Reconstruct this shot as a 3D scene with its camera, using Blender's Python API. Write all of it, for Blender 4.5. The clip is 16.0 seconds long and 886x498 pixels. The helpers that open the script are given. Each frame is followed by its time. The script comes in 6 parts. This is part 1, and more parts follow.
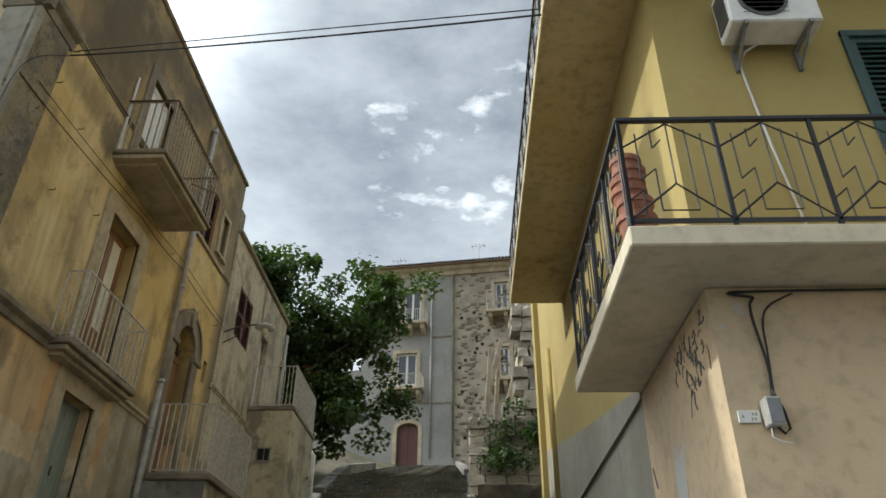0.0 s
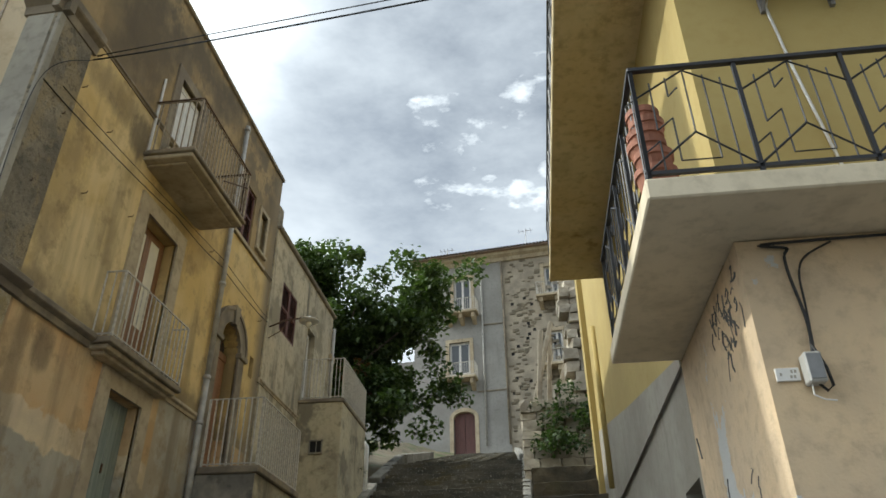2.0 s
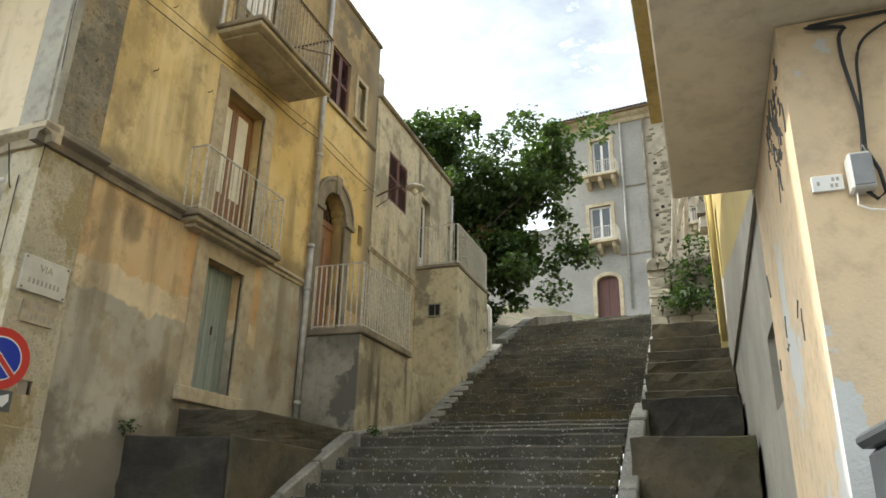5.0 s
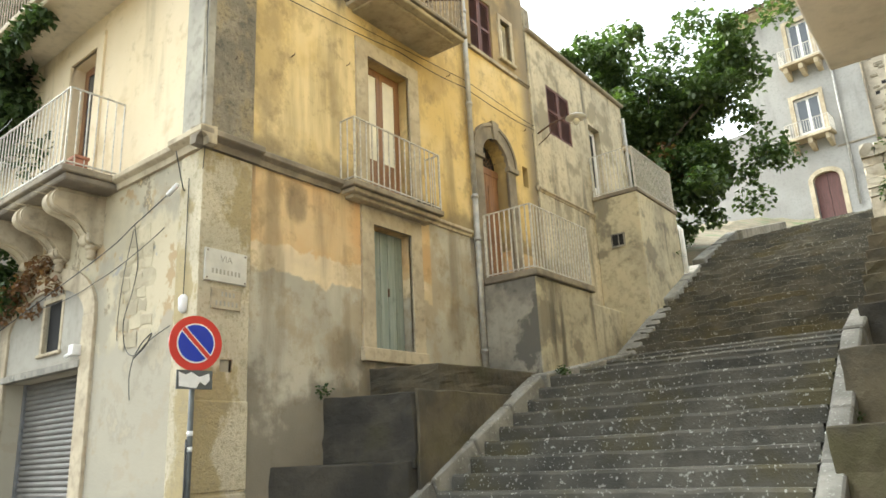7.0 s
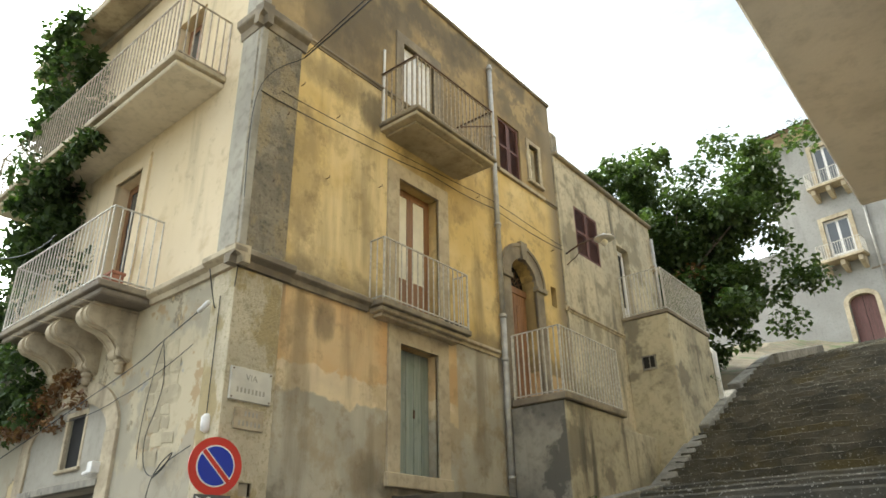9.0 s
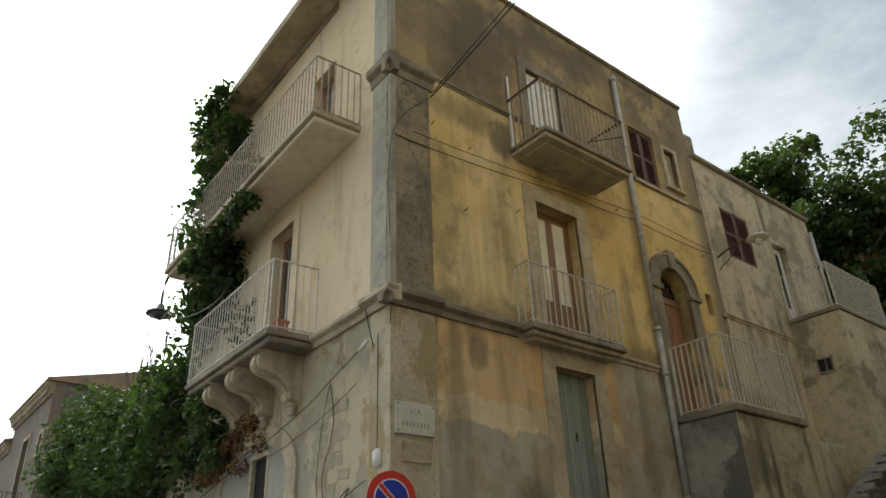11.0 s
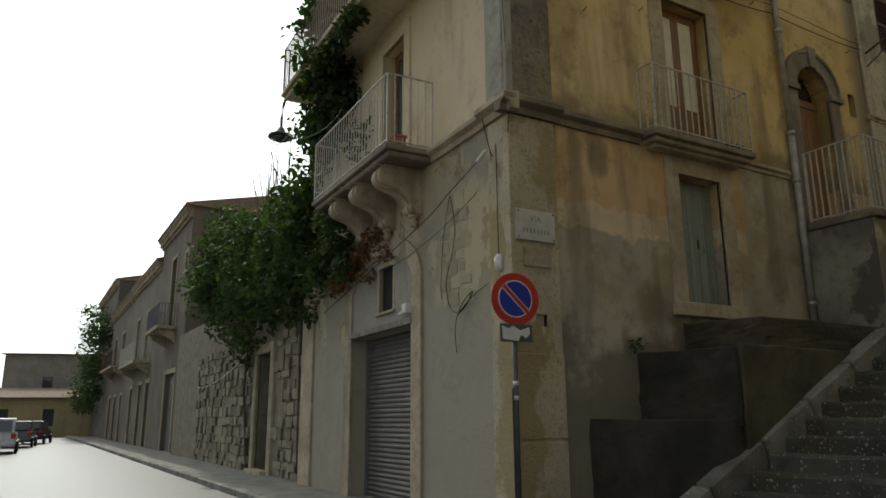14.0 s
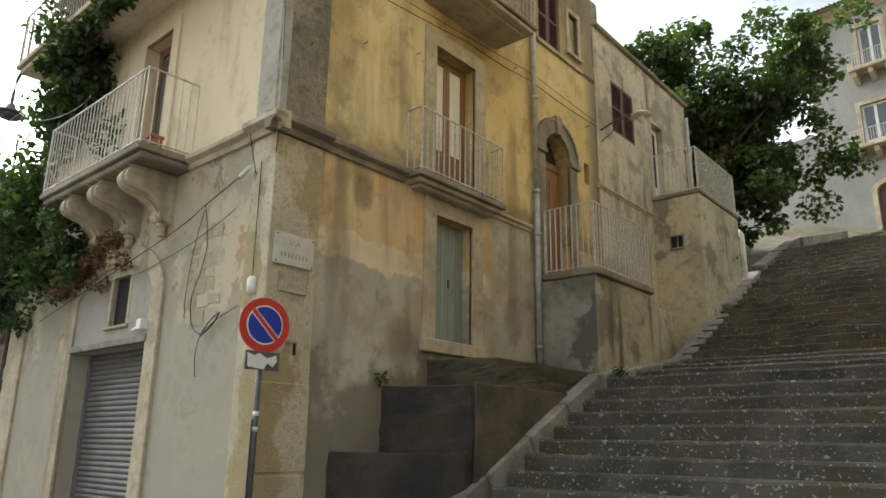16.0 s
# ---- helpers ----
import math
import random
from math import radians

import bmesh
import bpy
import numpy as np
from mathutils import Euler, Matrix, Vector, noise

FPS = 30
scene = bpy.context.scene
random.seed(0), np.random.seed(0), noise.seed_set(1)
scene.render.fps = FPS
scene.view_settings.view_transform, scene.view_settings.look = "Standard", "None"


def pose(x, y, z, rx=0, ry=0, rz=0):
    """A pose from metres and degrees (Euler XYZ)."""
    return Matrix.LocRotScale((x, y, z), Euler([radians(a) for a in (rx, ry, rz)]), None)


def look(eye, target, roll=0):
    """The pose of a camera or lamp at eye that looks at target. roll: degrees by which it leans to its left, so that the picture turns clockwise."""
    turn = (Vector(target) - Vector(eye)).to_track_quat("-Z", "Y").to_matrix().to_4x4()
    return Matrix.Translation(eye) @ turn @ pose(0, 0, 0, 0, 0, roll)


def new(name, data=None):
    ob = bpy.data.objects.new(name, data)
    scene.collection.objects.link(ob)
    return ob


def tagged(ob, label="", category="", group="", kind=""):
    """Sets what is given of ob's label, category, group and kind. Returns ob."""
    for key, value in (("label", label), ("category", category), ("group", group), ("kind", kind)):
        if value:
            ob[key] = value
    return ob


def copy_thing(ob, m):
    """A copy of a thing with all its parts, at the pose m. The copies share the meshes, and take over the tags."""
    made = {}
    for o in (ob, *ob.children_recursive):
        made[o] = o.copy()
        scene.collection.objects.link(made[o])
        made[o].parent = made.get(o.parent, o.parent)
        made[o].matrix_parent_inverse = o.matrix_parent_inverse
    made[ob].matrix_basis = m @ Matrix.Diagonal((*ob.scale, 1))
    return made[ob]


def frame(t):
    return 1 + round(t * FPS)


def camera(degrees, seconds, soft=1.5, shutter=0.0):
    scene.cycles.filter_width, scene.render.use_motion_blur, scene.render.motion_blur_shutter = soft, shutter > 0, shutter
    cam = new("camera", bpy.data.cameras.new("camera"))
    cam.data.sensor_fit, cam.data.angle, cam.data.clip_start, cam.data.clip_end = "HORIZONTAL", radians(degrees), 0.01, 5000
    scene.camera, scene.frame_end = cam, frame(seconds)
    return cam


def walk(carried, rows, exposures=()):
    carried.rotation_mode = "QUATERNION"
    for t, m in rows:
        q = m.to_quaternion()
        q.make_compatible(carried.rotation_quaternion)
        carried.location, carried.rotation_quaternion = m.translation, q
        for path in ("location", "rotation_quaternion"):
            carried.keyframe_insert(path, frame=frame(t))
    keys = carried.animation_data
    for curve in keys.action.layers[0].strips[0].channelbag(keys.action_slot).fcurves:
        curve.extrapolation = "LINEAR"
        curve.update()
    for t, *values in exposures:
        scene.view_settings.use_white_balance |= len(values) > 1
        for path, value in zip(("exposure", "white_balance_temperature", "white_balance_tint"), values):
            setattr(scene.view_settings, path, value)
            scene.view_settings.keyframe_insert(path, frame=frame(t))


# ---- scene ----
cam = camera(63.4, 16.0, soft=1.6)
PATH = [
    (0, (-1.654, -1.168, 1.512), (-1.715, 0.544, 2.545), 0.5),
    (0.5, (-1.597, -1.118, 1.525), (-1.681, 0.588, 2.565), 0.4),
    (1, (-1.519, -1.068, 1.52), (-1.673, 0.633, 2.56), 0.9),
    (1.5, (-1.447, -1.034, 1.504), (-1.635, 0.67, 2.535), 0.9),
    (2, (-1.388, -0.903, 1.481), (-1.59, 0.811, 2.491), -0.6),
    (2.5, (-1.294, -0.706, 1.483), (-1.518, 1.021, 2.467), 1.3),
    (3, (-1.186, -0.595, 1.477), (-1.433, 1.188, 2.347), -0.4),
    (3.5, (-1.019, -0.529, 1.457), (-1.351, 1.276, 2.251), -0.9),
    (6, (-0.23, 0.189, 1.446), (-1.091, 1.892, 2.046), -1.8),
    (6.5, (-0.16, 0.31, 1.409), (-1.133, 1.967, 1.964), -5.5),
    (7, (-0.016, 0.334, 1.491), (-1.166, 1.877, 2.035), -2.9),
    (7.5, (-0.016, 0.334, 1.595), (-1.175, 1.863, 2.159), -3.5),
    (8, (-0.007, 0.348, 1.583), (-1.146, 1.839, 2.275), -2.6),
    (10.5, (-0.01, 0.23, 1.63), (-1.227, 1.515, 2.561), -2.3),
    (11, (-0.055, 0.204, 1.589), (-1.431, 1.333, 2.502), -2.1),
    (11.5, (-0.095, 0.184, 1.562), (-1.596, 1.186, 2.424), -1.0),
    (12, (-0.131, 0.151, 1.516), (-1.745, 1.076, 2.249), 0.2),
    (12.5, (-0.132, 0.117, 1.466), (-1.818, 1.018, 2.053), 0.6),
    (13, (-0.166, 0.122, 1.451), (-1.886, 1.02, 1.933), 0.4),
    (13.5, (-0.194, 0.126, 1.423), (-1.902, 1.062, 1.877), 0.1),
    (14, (-0.191, 0.137, 1.424), (-1.878, 1.108, 1.885), -0.4),
    (14.5, (-0.19, 0.139, 1.435), (-1.868, 1.123, 1.901), -0.7),
    (15, (-0.208, 0.133, 1.436), (-1.854, 1.159, 1.924), -0.7),
    (15.5, (-0.256, 0.133, 1.445), (-1.822, 1.275, 1.94), 0.6),
    (16, (-0.29, 0.176, 1.528), (-1.535, 1.651, 2.051), 0.8),
]
EXPOSURES = [(0, -0.67, 6050, 3), (1.5, -0.59, 6050, 3), (2.5, -0.44, 6050, 3), (3.5, -0.1, 6150, 3), (6, 0.66, 6300, 3), (7, 1.07, 6300, 3), (8, 0.9, 6300, 3), (10.5, -0.24, 6300, 3), (11, -0.53, 6300, 3), (11.5, -1.05, 6300, 3), (12, -1.91, 6300, 3), (12.5, -2.2, 6300, 3), (13, -2.08, 6300, 3), (13.5, -1.68, 6300, 3), (14.5, -1.12, 6300, 3), (15, -0.84, 6300, 3), (15.5, -0.51, 6300, 3), (16, 0.02, 6300, 3)]
walk(cam, [(r[0], look(*r[1:])) for r in PATH], EXPOSURES)

# ---- light ----
SUN_YAW, SUN_EL = 85.8, 40.5
to_sun = Vector((-math.sin(radians(SUN_YAW)) * math.cos(radians(SUN_EL)), math.cos(radians(SUN_YAW)) * math.cos(radians(SUN_EL)), math.sin(radians(SUN_EL))))
world = bpy.data.worlds.new("sky")
scene.world = world
world.use_nodes = True
wt = world.node_tree
wt.nodes.clear()


def wnode(kind, **kw):
    n = wt.nodes.new(kind)
    for k, v in kw.items():
        n.inputs[k].default_value = v
    return n


sky = wt.nodes.new("ShaderNodeTexSky")
sky.sky_type = "NISHITA"
sky.sun_disc = False
sky.sun_elevation = radians(SUN_EL)
sky.sun_rotation = math.atan2(to_sun.x, to_sun.y)
sky.air_density, sky.dust_density, sky.ozone_density = 1.0, 1.2, 0.9
coord = wt.nodes.new("ShaderNodeTexCoord")
flat = wt.nodes.new("ShaderNodeMapping")
flat.inputs["Scale"].default_value = (1.0, 1.0, 2.2)
wt.links.new(coord.outputs["Generated"], flat.inputs["Vector"])
puffs = wnode("ShaderNodeTexNoise", Scale=4.6, Detail=9.0, Roughness=0.58)
wisps = wnode("ShaderNodeTexNoise", Scale=1.7, Detail=7.0, Roughness=0.62)
wt.links.new(flat.outputs[0], puffs.inputs["Vector"])
wt.links.new(flat.outputs[0], wisps.inputs["Vector"])
ramp_a = wt.nodes.new("ShaderNodeValToRGB")
ramp_a.color_ramp.elements[0].position, ramp_a.color_ramp.elements[1].position = 0.565, 0.66
ramp_b = wt.nodes.new("ShaderNodeValToRGB")
ramp_b.color_ramp.elements[0].position, ramp_b.color_ramp.elements[1].position = 0.24, 0.80
wt.links.new(puffs.outputs["Fac"], ramp_a.inputs[0])
wt.links.new(wisps.outputs["Fac"], ramp_b.inputs[0])
most = wt.nodes.new("ShaderNodeMath")
most.operation = "MAXIMUM"
wt.links.new(ramp_a.outputs[0], most.inputs[0])
wt.links.new(ramp_b.outputs[0], most.inputs[1])
cloud = wt.nodes.new("ShaderNodeMix")
cloud.data_type = "RGBA"
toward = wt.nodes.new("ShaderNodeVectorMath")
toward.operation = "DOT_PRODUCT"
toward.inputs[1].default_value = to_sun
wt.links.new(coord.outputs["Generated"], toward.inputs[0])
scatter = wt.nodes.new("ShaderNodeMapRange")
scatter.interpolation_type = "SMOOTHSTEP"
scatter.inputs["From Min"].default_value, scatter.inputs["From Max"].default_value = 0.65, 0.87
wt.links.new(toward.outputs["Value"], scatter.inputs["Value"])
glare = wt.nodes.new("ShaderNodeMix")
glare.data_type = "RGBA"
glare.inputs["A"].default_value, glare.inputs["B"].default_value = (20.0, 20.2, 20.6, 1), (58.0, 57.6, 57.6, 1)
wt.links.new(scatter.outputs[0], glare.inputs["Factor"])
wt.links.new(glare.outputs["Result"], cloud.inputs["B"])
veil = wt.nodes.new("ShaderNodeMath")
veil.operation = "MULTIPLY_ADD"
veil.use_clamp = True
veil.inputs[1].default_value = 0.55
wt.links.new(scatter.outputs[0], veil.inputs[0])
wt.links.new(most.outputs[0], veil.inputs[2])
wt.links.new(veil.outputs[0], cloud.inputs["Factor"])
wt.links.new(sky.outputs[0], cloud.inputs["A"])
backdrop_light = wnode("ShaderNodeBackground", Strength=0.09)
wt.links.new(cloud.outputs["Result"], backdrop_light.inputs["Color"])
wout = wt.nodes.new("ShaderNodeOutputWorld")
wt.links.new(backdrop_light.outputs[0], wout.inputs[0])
sun = new("sun", bpy.data.lights.new("sun", "SUN"))
sun.data.energy, sun.data.angle, sun.data.color = 5.0, radians(0.55), (1.0, 0.93, 0.82)
sun.matrix_world = look(tuple(to_sun * 60), (0, 0, 0))


# ---- materials ----
class Mat:
    def __init__(self, name, rough=0.9, metal=0.0):
        self.m = bpy.data.materials.new(name)
        self.m.use_nodes = True
        self.t = self.m.node_tree
        self.b = self.t.nodes["Principled BSDF"]
        self.b.inputs["Roughness"].default_value = rough
        self.b.inputs["Metallic"].default_value = metal
        self.pos = self.t.nodes.new("ShaderNodeNewGeometry").outputs["Position"]
        self.sep = None

    def link(self, a, b):
        if isinstance(a, (tuple, list)):
            b.default_value = (*a, 1) if len(a) == 3 else a
        elif isinstance(a, (int, float)):
            b.default_value = a
        else:
            self.t.links.new(a, b)

    def axis(self, k):
        if self.sep is None:
            self.sep = self.t.nodes.new("ShaderNodeSeparateXYZ")
            self.link(self.pos, self.sep.inputs[0])
        return self.sep.outputs[k]

    def noise(self, scale, detail=4.0, stretch=None, rough=0.55, kind="noise"):
        n = self.t.nodes.new("ShaderNodeTexNoise" if kind == "noise" else "ShaderNodeTexVoronoi")
        n.inputs["Scale"].default_value = scale
        if kind == "noise":
            n.inputs["Detail"].default_value, n.inputs["Roughness"].default_value = detail, rough
        v = self.pos
        if stretch:
            mp = self.t.nodes.new("ShaderNodeMapping")
            mp.inputs["Scale"].default_value = stretch
            self.link(v, mp.inputs[0])
            v = mp.outputs[0]
        self.link(v, n.inputs["Vector"])
        return n.outputs["Fac"] if kind == "noise" else n.outputs["Distance"]

    def ramp(self, f, a, b):
        n = self.t.nodes.new("ShaderNodeMapRange")
        n.interpolation_type = "SMOOTHSTEP"
        self.link(f, n.inputs["Value"])
        n.inputs["From Min"].default_value, n.inputs["From Max"].default_value = a, b
        return n.outputs[0]

    def calc(self, op, a, b=0.0):
        n = self.t.nodes.new("ShaderNodeMath")
        n.operation = op
        self.link(a, n.inputs[0])
        self.link(b, n.inputs[1])
        return n.outputs[0]

    def mix(self, f, a, b, mode="MIX"):
        n = self.t.nodes.new("ShaderNodeMix")
        n.data_type, n.blend_type = "RGBA", mode
        self.link(f, n.inputs["Factor"])
        self.link(a, n.inputs["A"])
        self.link(b, n.inputs["B"])
        return n.outputs["Result"]

    def vary(self, c, amount=0.25):
        n = self.t.nodes.new("ShaderNodeObjectInfo").outputs["Random"]
        lo, hi = 1 - amount, 1 + amount * 0.5
        g = self.calc("ADD", self.calc("MULTIPLY", n, hi - lo), lo)
        comb = self.t.nodes.new("ShaderNodeCombineColor")
        for k in range(3):
            self.link(g, comb.inputs[k])
        return self.mix(1.0, c, comb.outputs[0], "MULTIPLY")

    def done(self, colour, bump=0.0, height=None, dist=0.02):
        self.link(colour, self.b.inputs["Base Color"])
        if bump:
            n = self.t.nodes.new("ShaderNodeBump")
            n.inputs["Strength"].default_value, n.inputs["Distance"].default_value = bump, dist
            self.link(height if height is not None else self.noise(35, 6), n.inputs["Height"])
            self.link(n.outputs[0], self.b.inputs["Normal"])
        return self.m


def plaster(name, a, b, stain=(0.12, 0.10, 0.07), streak=0.55, patch=None, patch_at=(0.58, 0.62), bump=0.35, scale=0.7, rough=0.92):
    k = Mat(name, rough)
    c = k.mix(k.ramp(k.noise(scale, 6), 0.35, 0.65), a, b)
    c = k.mix(k.calc("MULTIPLY", k.ramp(k.noise(9, 5), 0.45, 0.75), 0.35), c, stain)
    if patch:
        c = k.mix(k.ramp(k.noise(0.9, 8, None, 0.6), *patch_at), c, patch)
    c = k.mix(k.calc("MULTIPLY", k.ramp(k.noise(3.1, 10, None, 0.72), 0.54, 0.68), 0.36), c, stain)
    st = k.calc("MULTIPLY", k.ramp(k.noise(1.0, 6, (2.2, 2.2, 0.22)), 0.54, 0.72), streak)
    c = k.mix(st, c, stain)
    h = k.calc("ADD", k.noise(2.5, 6), k.calc("MULTIPLY", k.noise(45, 4), 0.35))
    return k.done(c, bump, h, 0.03)


def simple(name, c, rough=0.6, metal=0.0, bump=0.0, var=0.25, scale=8):
    k = Mat(name, rough, metal)
    lo = tuple(x * (1 - var) for x in c)
    col = k.mix(k.ramp(k.noise(scale, 5), 0.3, 0.7), lo, c)
    return k.done(col, bump)


def alley_plaster():
    # ochre house wall: brown weathered top storey, yellow middle, salmon band, grey cement dado
    k = Mat("ochre_plaster", 0.93)
    z, y = k.axis(2), k.axis(1)
    wob = k.calc("SUBTRACT", k.noise(0.8, 6), 0.5)
    fine = k.calc("SUBTRACT", k.noise(3.2, 6), 0.5)
    yellow = k.mix(k.ramp(k.noise(0.45, 5), 0.35, 0.65), (0.61, 0.435, 0.165), (0.70, 0.55, 0.29))
    yellow = k.mix(k.calc("MULTIPLY", k.ramp(k.noise(1.6, 7), 0.5, 0.75), 0.55), yellow, (0.46, 0.31, 0.10))
    salmon = k.mix(k.ramp(k.noise(0.7, 5), 0.4, 0.62), (0.61, 0.38, 0.18), (0.60, 0.44, 0.24))
    pale = k.mix(k.ramp(k.noise(2.0, 6), 0.4, 0.6), (0.70, 0.57, 0.36), (0.62, 0.50, 0.33))
    cement = k.mix(k.ramp(k.noise(1.1, 7), 0.35, 0.65), (0.47, 0.425, 0.33), (0.37, 0.335, 0.26))
    brown = k.mix(k.ramp(k.noise(0.8, 7), 0.40, 0.62), (0.20, 0.15, 0.085), (0.38, 0.275, 0.135))
    zw = k.calc("ADD", z, k.calc("MULTIPLY", wob, 0.9))
    c = k.mix(k.ramp(z, 5.36, 5.38), salmon, yellow)
    c = k.mix(k.ramp(k.calc("ADD", z, k.calc("MULTIPLY", fine, 0.5)), 4.22, 4.28), pale, c)
    low = k.ramp(k.calc("ADD", k.calc("ADD", z, k.calc("MULTIPLY", wob, 0.45)), k.calc("MULTIPLY", fine, 0.25)), 3.86, 3.91)
    c = k.mix(low, cement, c)
    far = k.calc("MULTIPLY", k.ramp(y, 9.72, 9.76), k.ramp(z, 5.38, 5.34))
    far = k.calc("MULTIPLY", far, k.ramp(y, 11.15, 11.10))
    c = k.mix(far, c, cement)
    c = k.mix(k.ramp(k.calc("ADD", z, k.calc("MULTIPLY", wob, 0.25)), 9.50, 9.62), c, brown)
    blot = k.ramp(k.noise(0.9, 9, (1, 1, 0.75), 0.68), 0.50, 0.60)
    c = k.mix(k.calc("MULTIPLY", blot, 0.42), c, (0.30, 0.205, 0.09))
    # run-off streaks under ledges and damp at the foot
    st = k.ramp(k.noise(1.0, 8, (1.6, 1.6, 0.2)), 0.53, 0.70)
    c = k.mix(k.calc("MULTIPLY", st, 0.55), c, (0.14, 0.105, 0.06))
    c = k.mix(k.calc("MULTIPLY", k.ramp(k.noise(2.7, 10, None, 0.74), 0.52, 0.66), 0.5), c, (0.24, 0.17, 0.085))
    grime = k.calc("MULTIPLY", k.ramp(k.calc("ADD", z, k.calc("MULTIPLY", fine, 0.9)), 5.95, 5.5), k.ramp(z, 5.36, 5.40))
    c = k.mix(k.calc("MULTIPLY", grime, 0.7), c, (0.15, 0.115, 0.065))
    grime = k.calc("MULTIPLY", k.ramp(k.calc("ADD", z, k.calc("MULTIPLY", wob, 2.4)), 10.2, 11.8), k.ramp(k.noise(1.4, 8, None, 0.7), 0.46, 0.56))
    c = k.mix(k.calc("MULTIPLY", grime, 0.75), c, (0.13, 0.105, 0.07))
    run = k.calc("MULTIPLY", k.ramp(k.noise(1.0, 5, (2.6, 2.6, 0.05)), 0.59, 0.67), k.ramp(z, 4.45, 5.35))
    run = k.calc("MULTIPLY", run, k.ramp(z, 5.42, 5.36))
    c = k.mix(k.calc("MULTIPLY", run, 0.75), c, (0.13, 0.105, 0.08))
    rag = k.calc("MULTIPLY", k.calc("SUBTRACT", k.noise(1.9, 9, (1, 1, 0.6), 0.7), 0.5), 2.6)
    for y0, z0, ry, rz, deep in ((7.3, 10.9, 1.0, 1.3, 0.8), (6.4, 10.2, 0.6, 0.7, 0.55), (9.3, 11.9, 2.2, 0.5, 0.6), (7.55, 8.95, 0.32, 0.45, 0.75), (6.6, 9.15, 0.9, 0.4, 0.5), (6.74, 4.98, 0.22, 0.36, 0.6), (9.0, 8.4, 0.8, 0.5, 0.35), (6.15, 7.2, 0.3, 1.2, 0.3), (12.6, 6.6, 0.35, 0.9, 0.45), (8.9, 3.1, 0.5, 0.45, 0.5), (10.4, 3.5, 0.35, 0.5, 0.4), (7.7, 2.9, 0.5, 0.4, 0.45)):
        dy = k.calc("DIVIDE", k.calc("SUBTRACT", y, y0), ry)
        dz = k.calc("DIVIDE", k.calc("SUBTRACT", z, z0), rz)
        d = k.calc("ADD", k.calc("ADD", k.calc("MULTIPLY", dy, dy), k.calc("MULTIPLY", dz, dz)), rag)
        c = k.mix(k.calc("MULTIPLY", k.ramp(d, 1.2, 0.2), deep), c, (0.105, 0.082, 0.052))
    damp = k.calc("MULTIPLY", k.ramp(k.calc("ADD", k.calc("ADD", z, k.calc("MULTIPLY", wob, 2.6)), k.calc("MULTIPLY", fine, 1.4)), 2.75, 2.1), 0.7)
    c = k.mix(damp, c, (0.12, 0.10, 0.07))
    c = k.mix(k.ramp(y, 13.15, 13.7), c, (0.24, 0.19, 0.12))
    h = k.calc("ADD", k.noise(2.2, 6), k.calc("MULTIPLY", k.noise(40, 4), 0.3))
    return k.done(c, 0.4, h, 0.03)


def street_plaster():
    k = Mat("cream_plaster", 0.93)
    z = k.axis(2)
    wob = k.calc("SUBTRACT", k.noise(0.7, 6), 0.5)
    fine = k.calc("SUBTRACT", k.noise(4.0, 6), 0.5)
    up = k.mix(k.ramp(k.noise(0.4, 5), 0.35, 0.65), (0.63, 0.51, 0.32), (0.68, 0.565, 0.385))
    up = k.mix(k.calc("MULTIPLY", k.ramp(k.noise(2.0, 6), 0.55, 0.75), 0.5), up, (0.42, 0.30, 0.15))
    low = k.mix(k.ramp(k.noise(0.9, 6), 0.4, 0.6), (0.47, 0.40, 0.27), (0.38, 0.33, 0.23))
    low = k.mix(k.ramp(k.noise(1.7, 8, None, 0.62), 0.57, 0.60), low, (0.36, 0.26, 0.14))
    low = k.mix(k.ramp(k.calc("ADD", k.noise(1.3, 8, None, 0.6), 0.0), 0.60, 0.63), low, (0.30, 0.29, 0.26))
    wash = k.calc("MULTIPLY", k.ramp(k.noise(0.55, 7, (1, 1, 0.7), 0.62), 0.50, 0.56), 0.75)
    low = k.mix(wash, low, (0.28, 0.255, 0.195))
    peel = k.noise(0.75, 10, (1, 1, 0.8), 0.66)
    low = k.mix(k.ramp(peel, 0.575, 0.585), low, (0.46, 0.36, 0.20))
    rim = k.calc("MULTIPLY", k.ramp(peel, 0.562, 0.575), k.ramp(peel, 0.60, 0.585))
    low = k.mix(k.calc("MULTIPLY", rim, 0.7), low, (0.13, 0.105, 0.07))
    c = k.mix(k.ramp(z, 5.36, 5.38), low, up)
    grey = k.ramp(k.calc("ADD", k.calc("ADD", z, k.calc("MULTIPLY", wob, 1.8)), k.calc("MULTIPLY", fine, 0.5)), 3.1, 3.0)
    c = k.mix(k.calc("MULTIPLY", grey, 0.8), c, (0.34, 0.305, 0.235))
    c = k.mix(k.calc("MULTIPLY", k.ramp(k.noise(3.3, 10, None, 0.74), 0.55, 0.68), 0.4), c, (0.30, 0.225, 0.13))
    st = k.ramp(k.noise(1.0, 7, (1.8, 1.8, 0.2)), 0.55, 0.72)
    c = k.mix(k.calc("MULTIPLY", st, 0.4), c, (0.17, 0.14, 0.09))
    h = k.calc("ADD", k.noise(2.6, 7), k.calc("MULTIPLY", k.noise(40, 4), 0.3))
    return k.done(c, 0.45, h, 0.035)


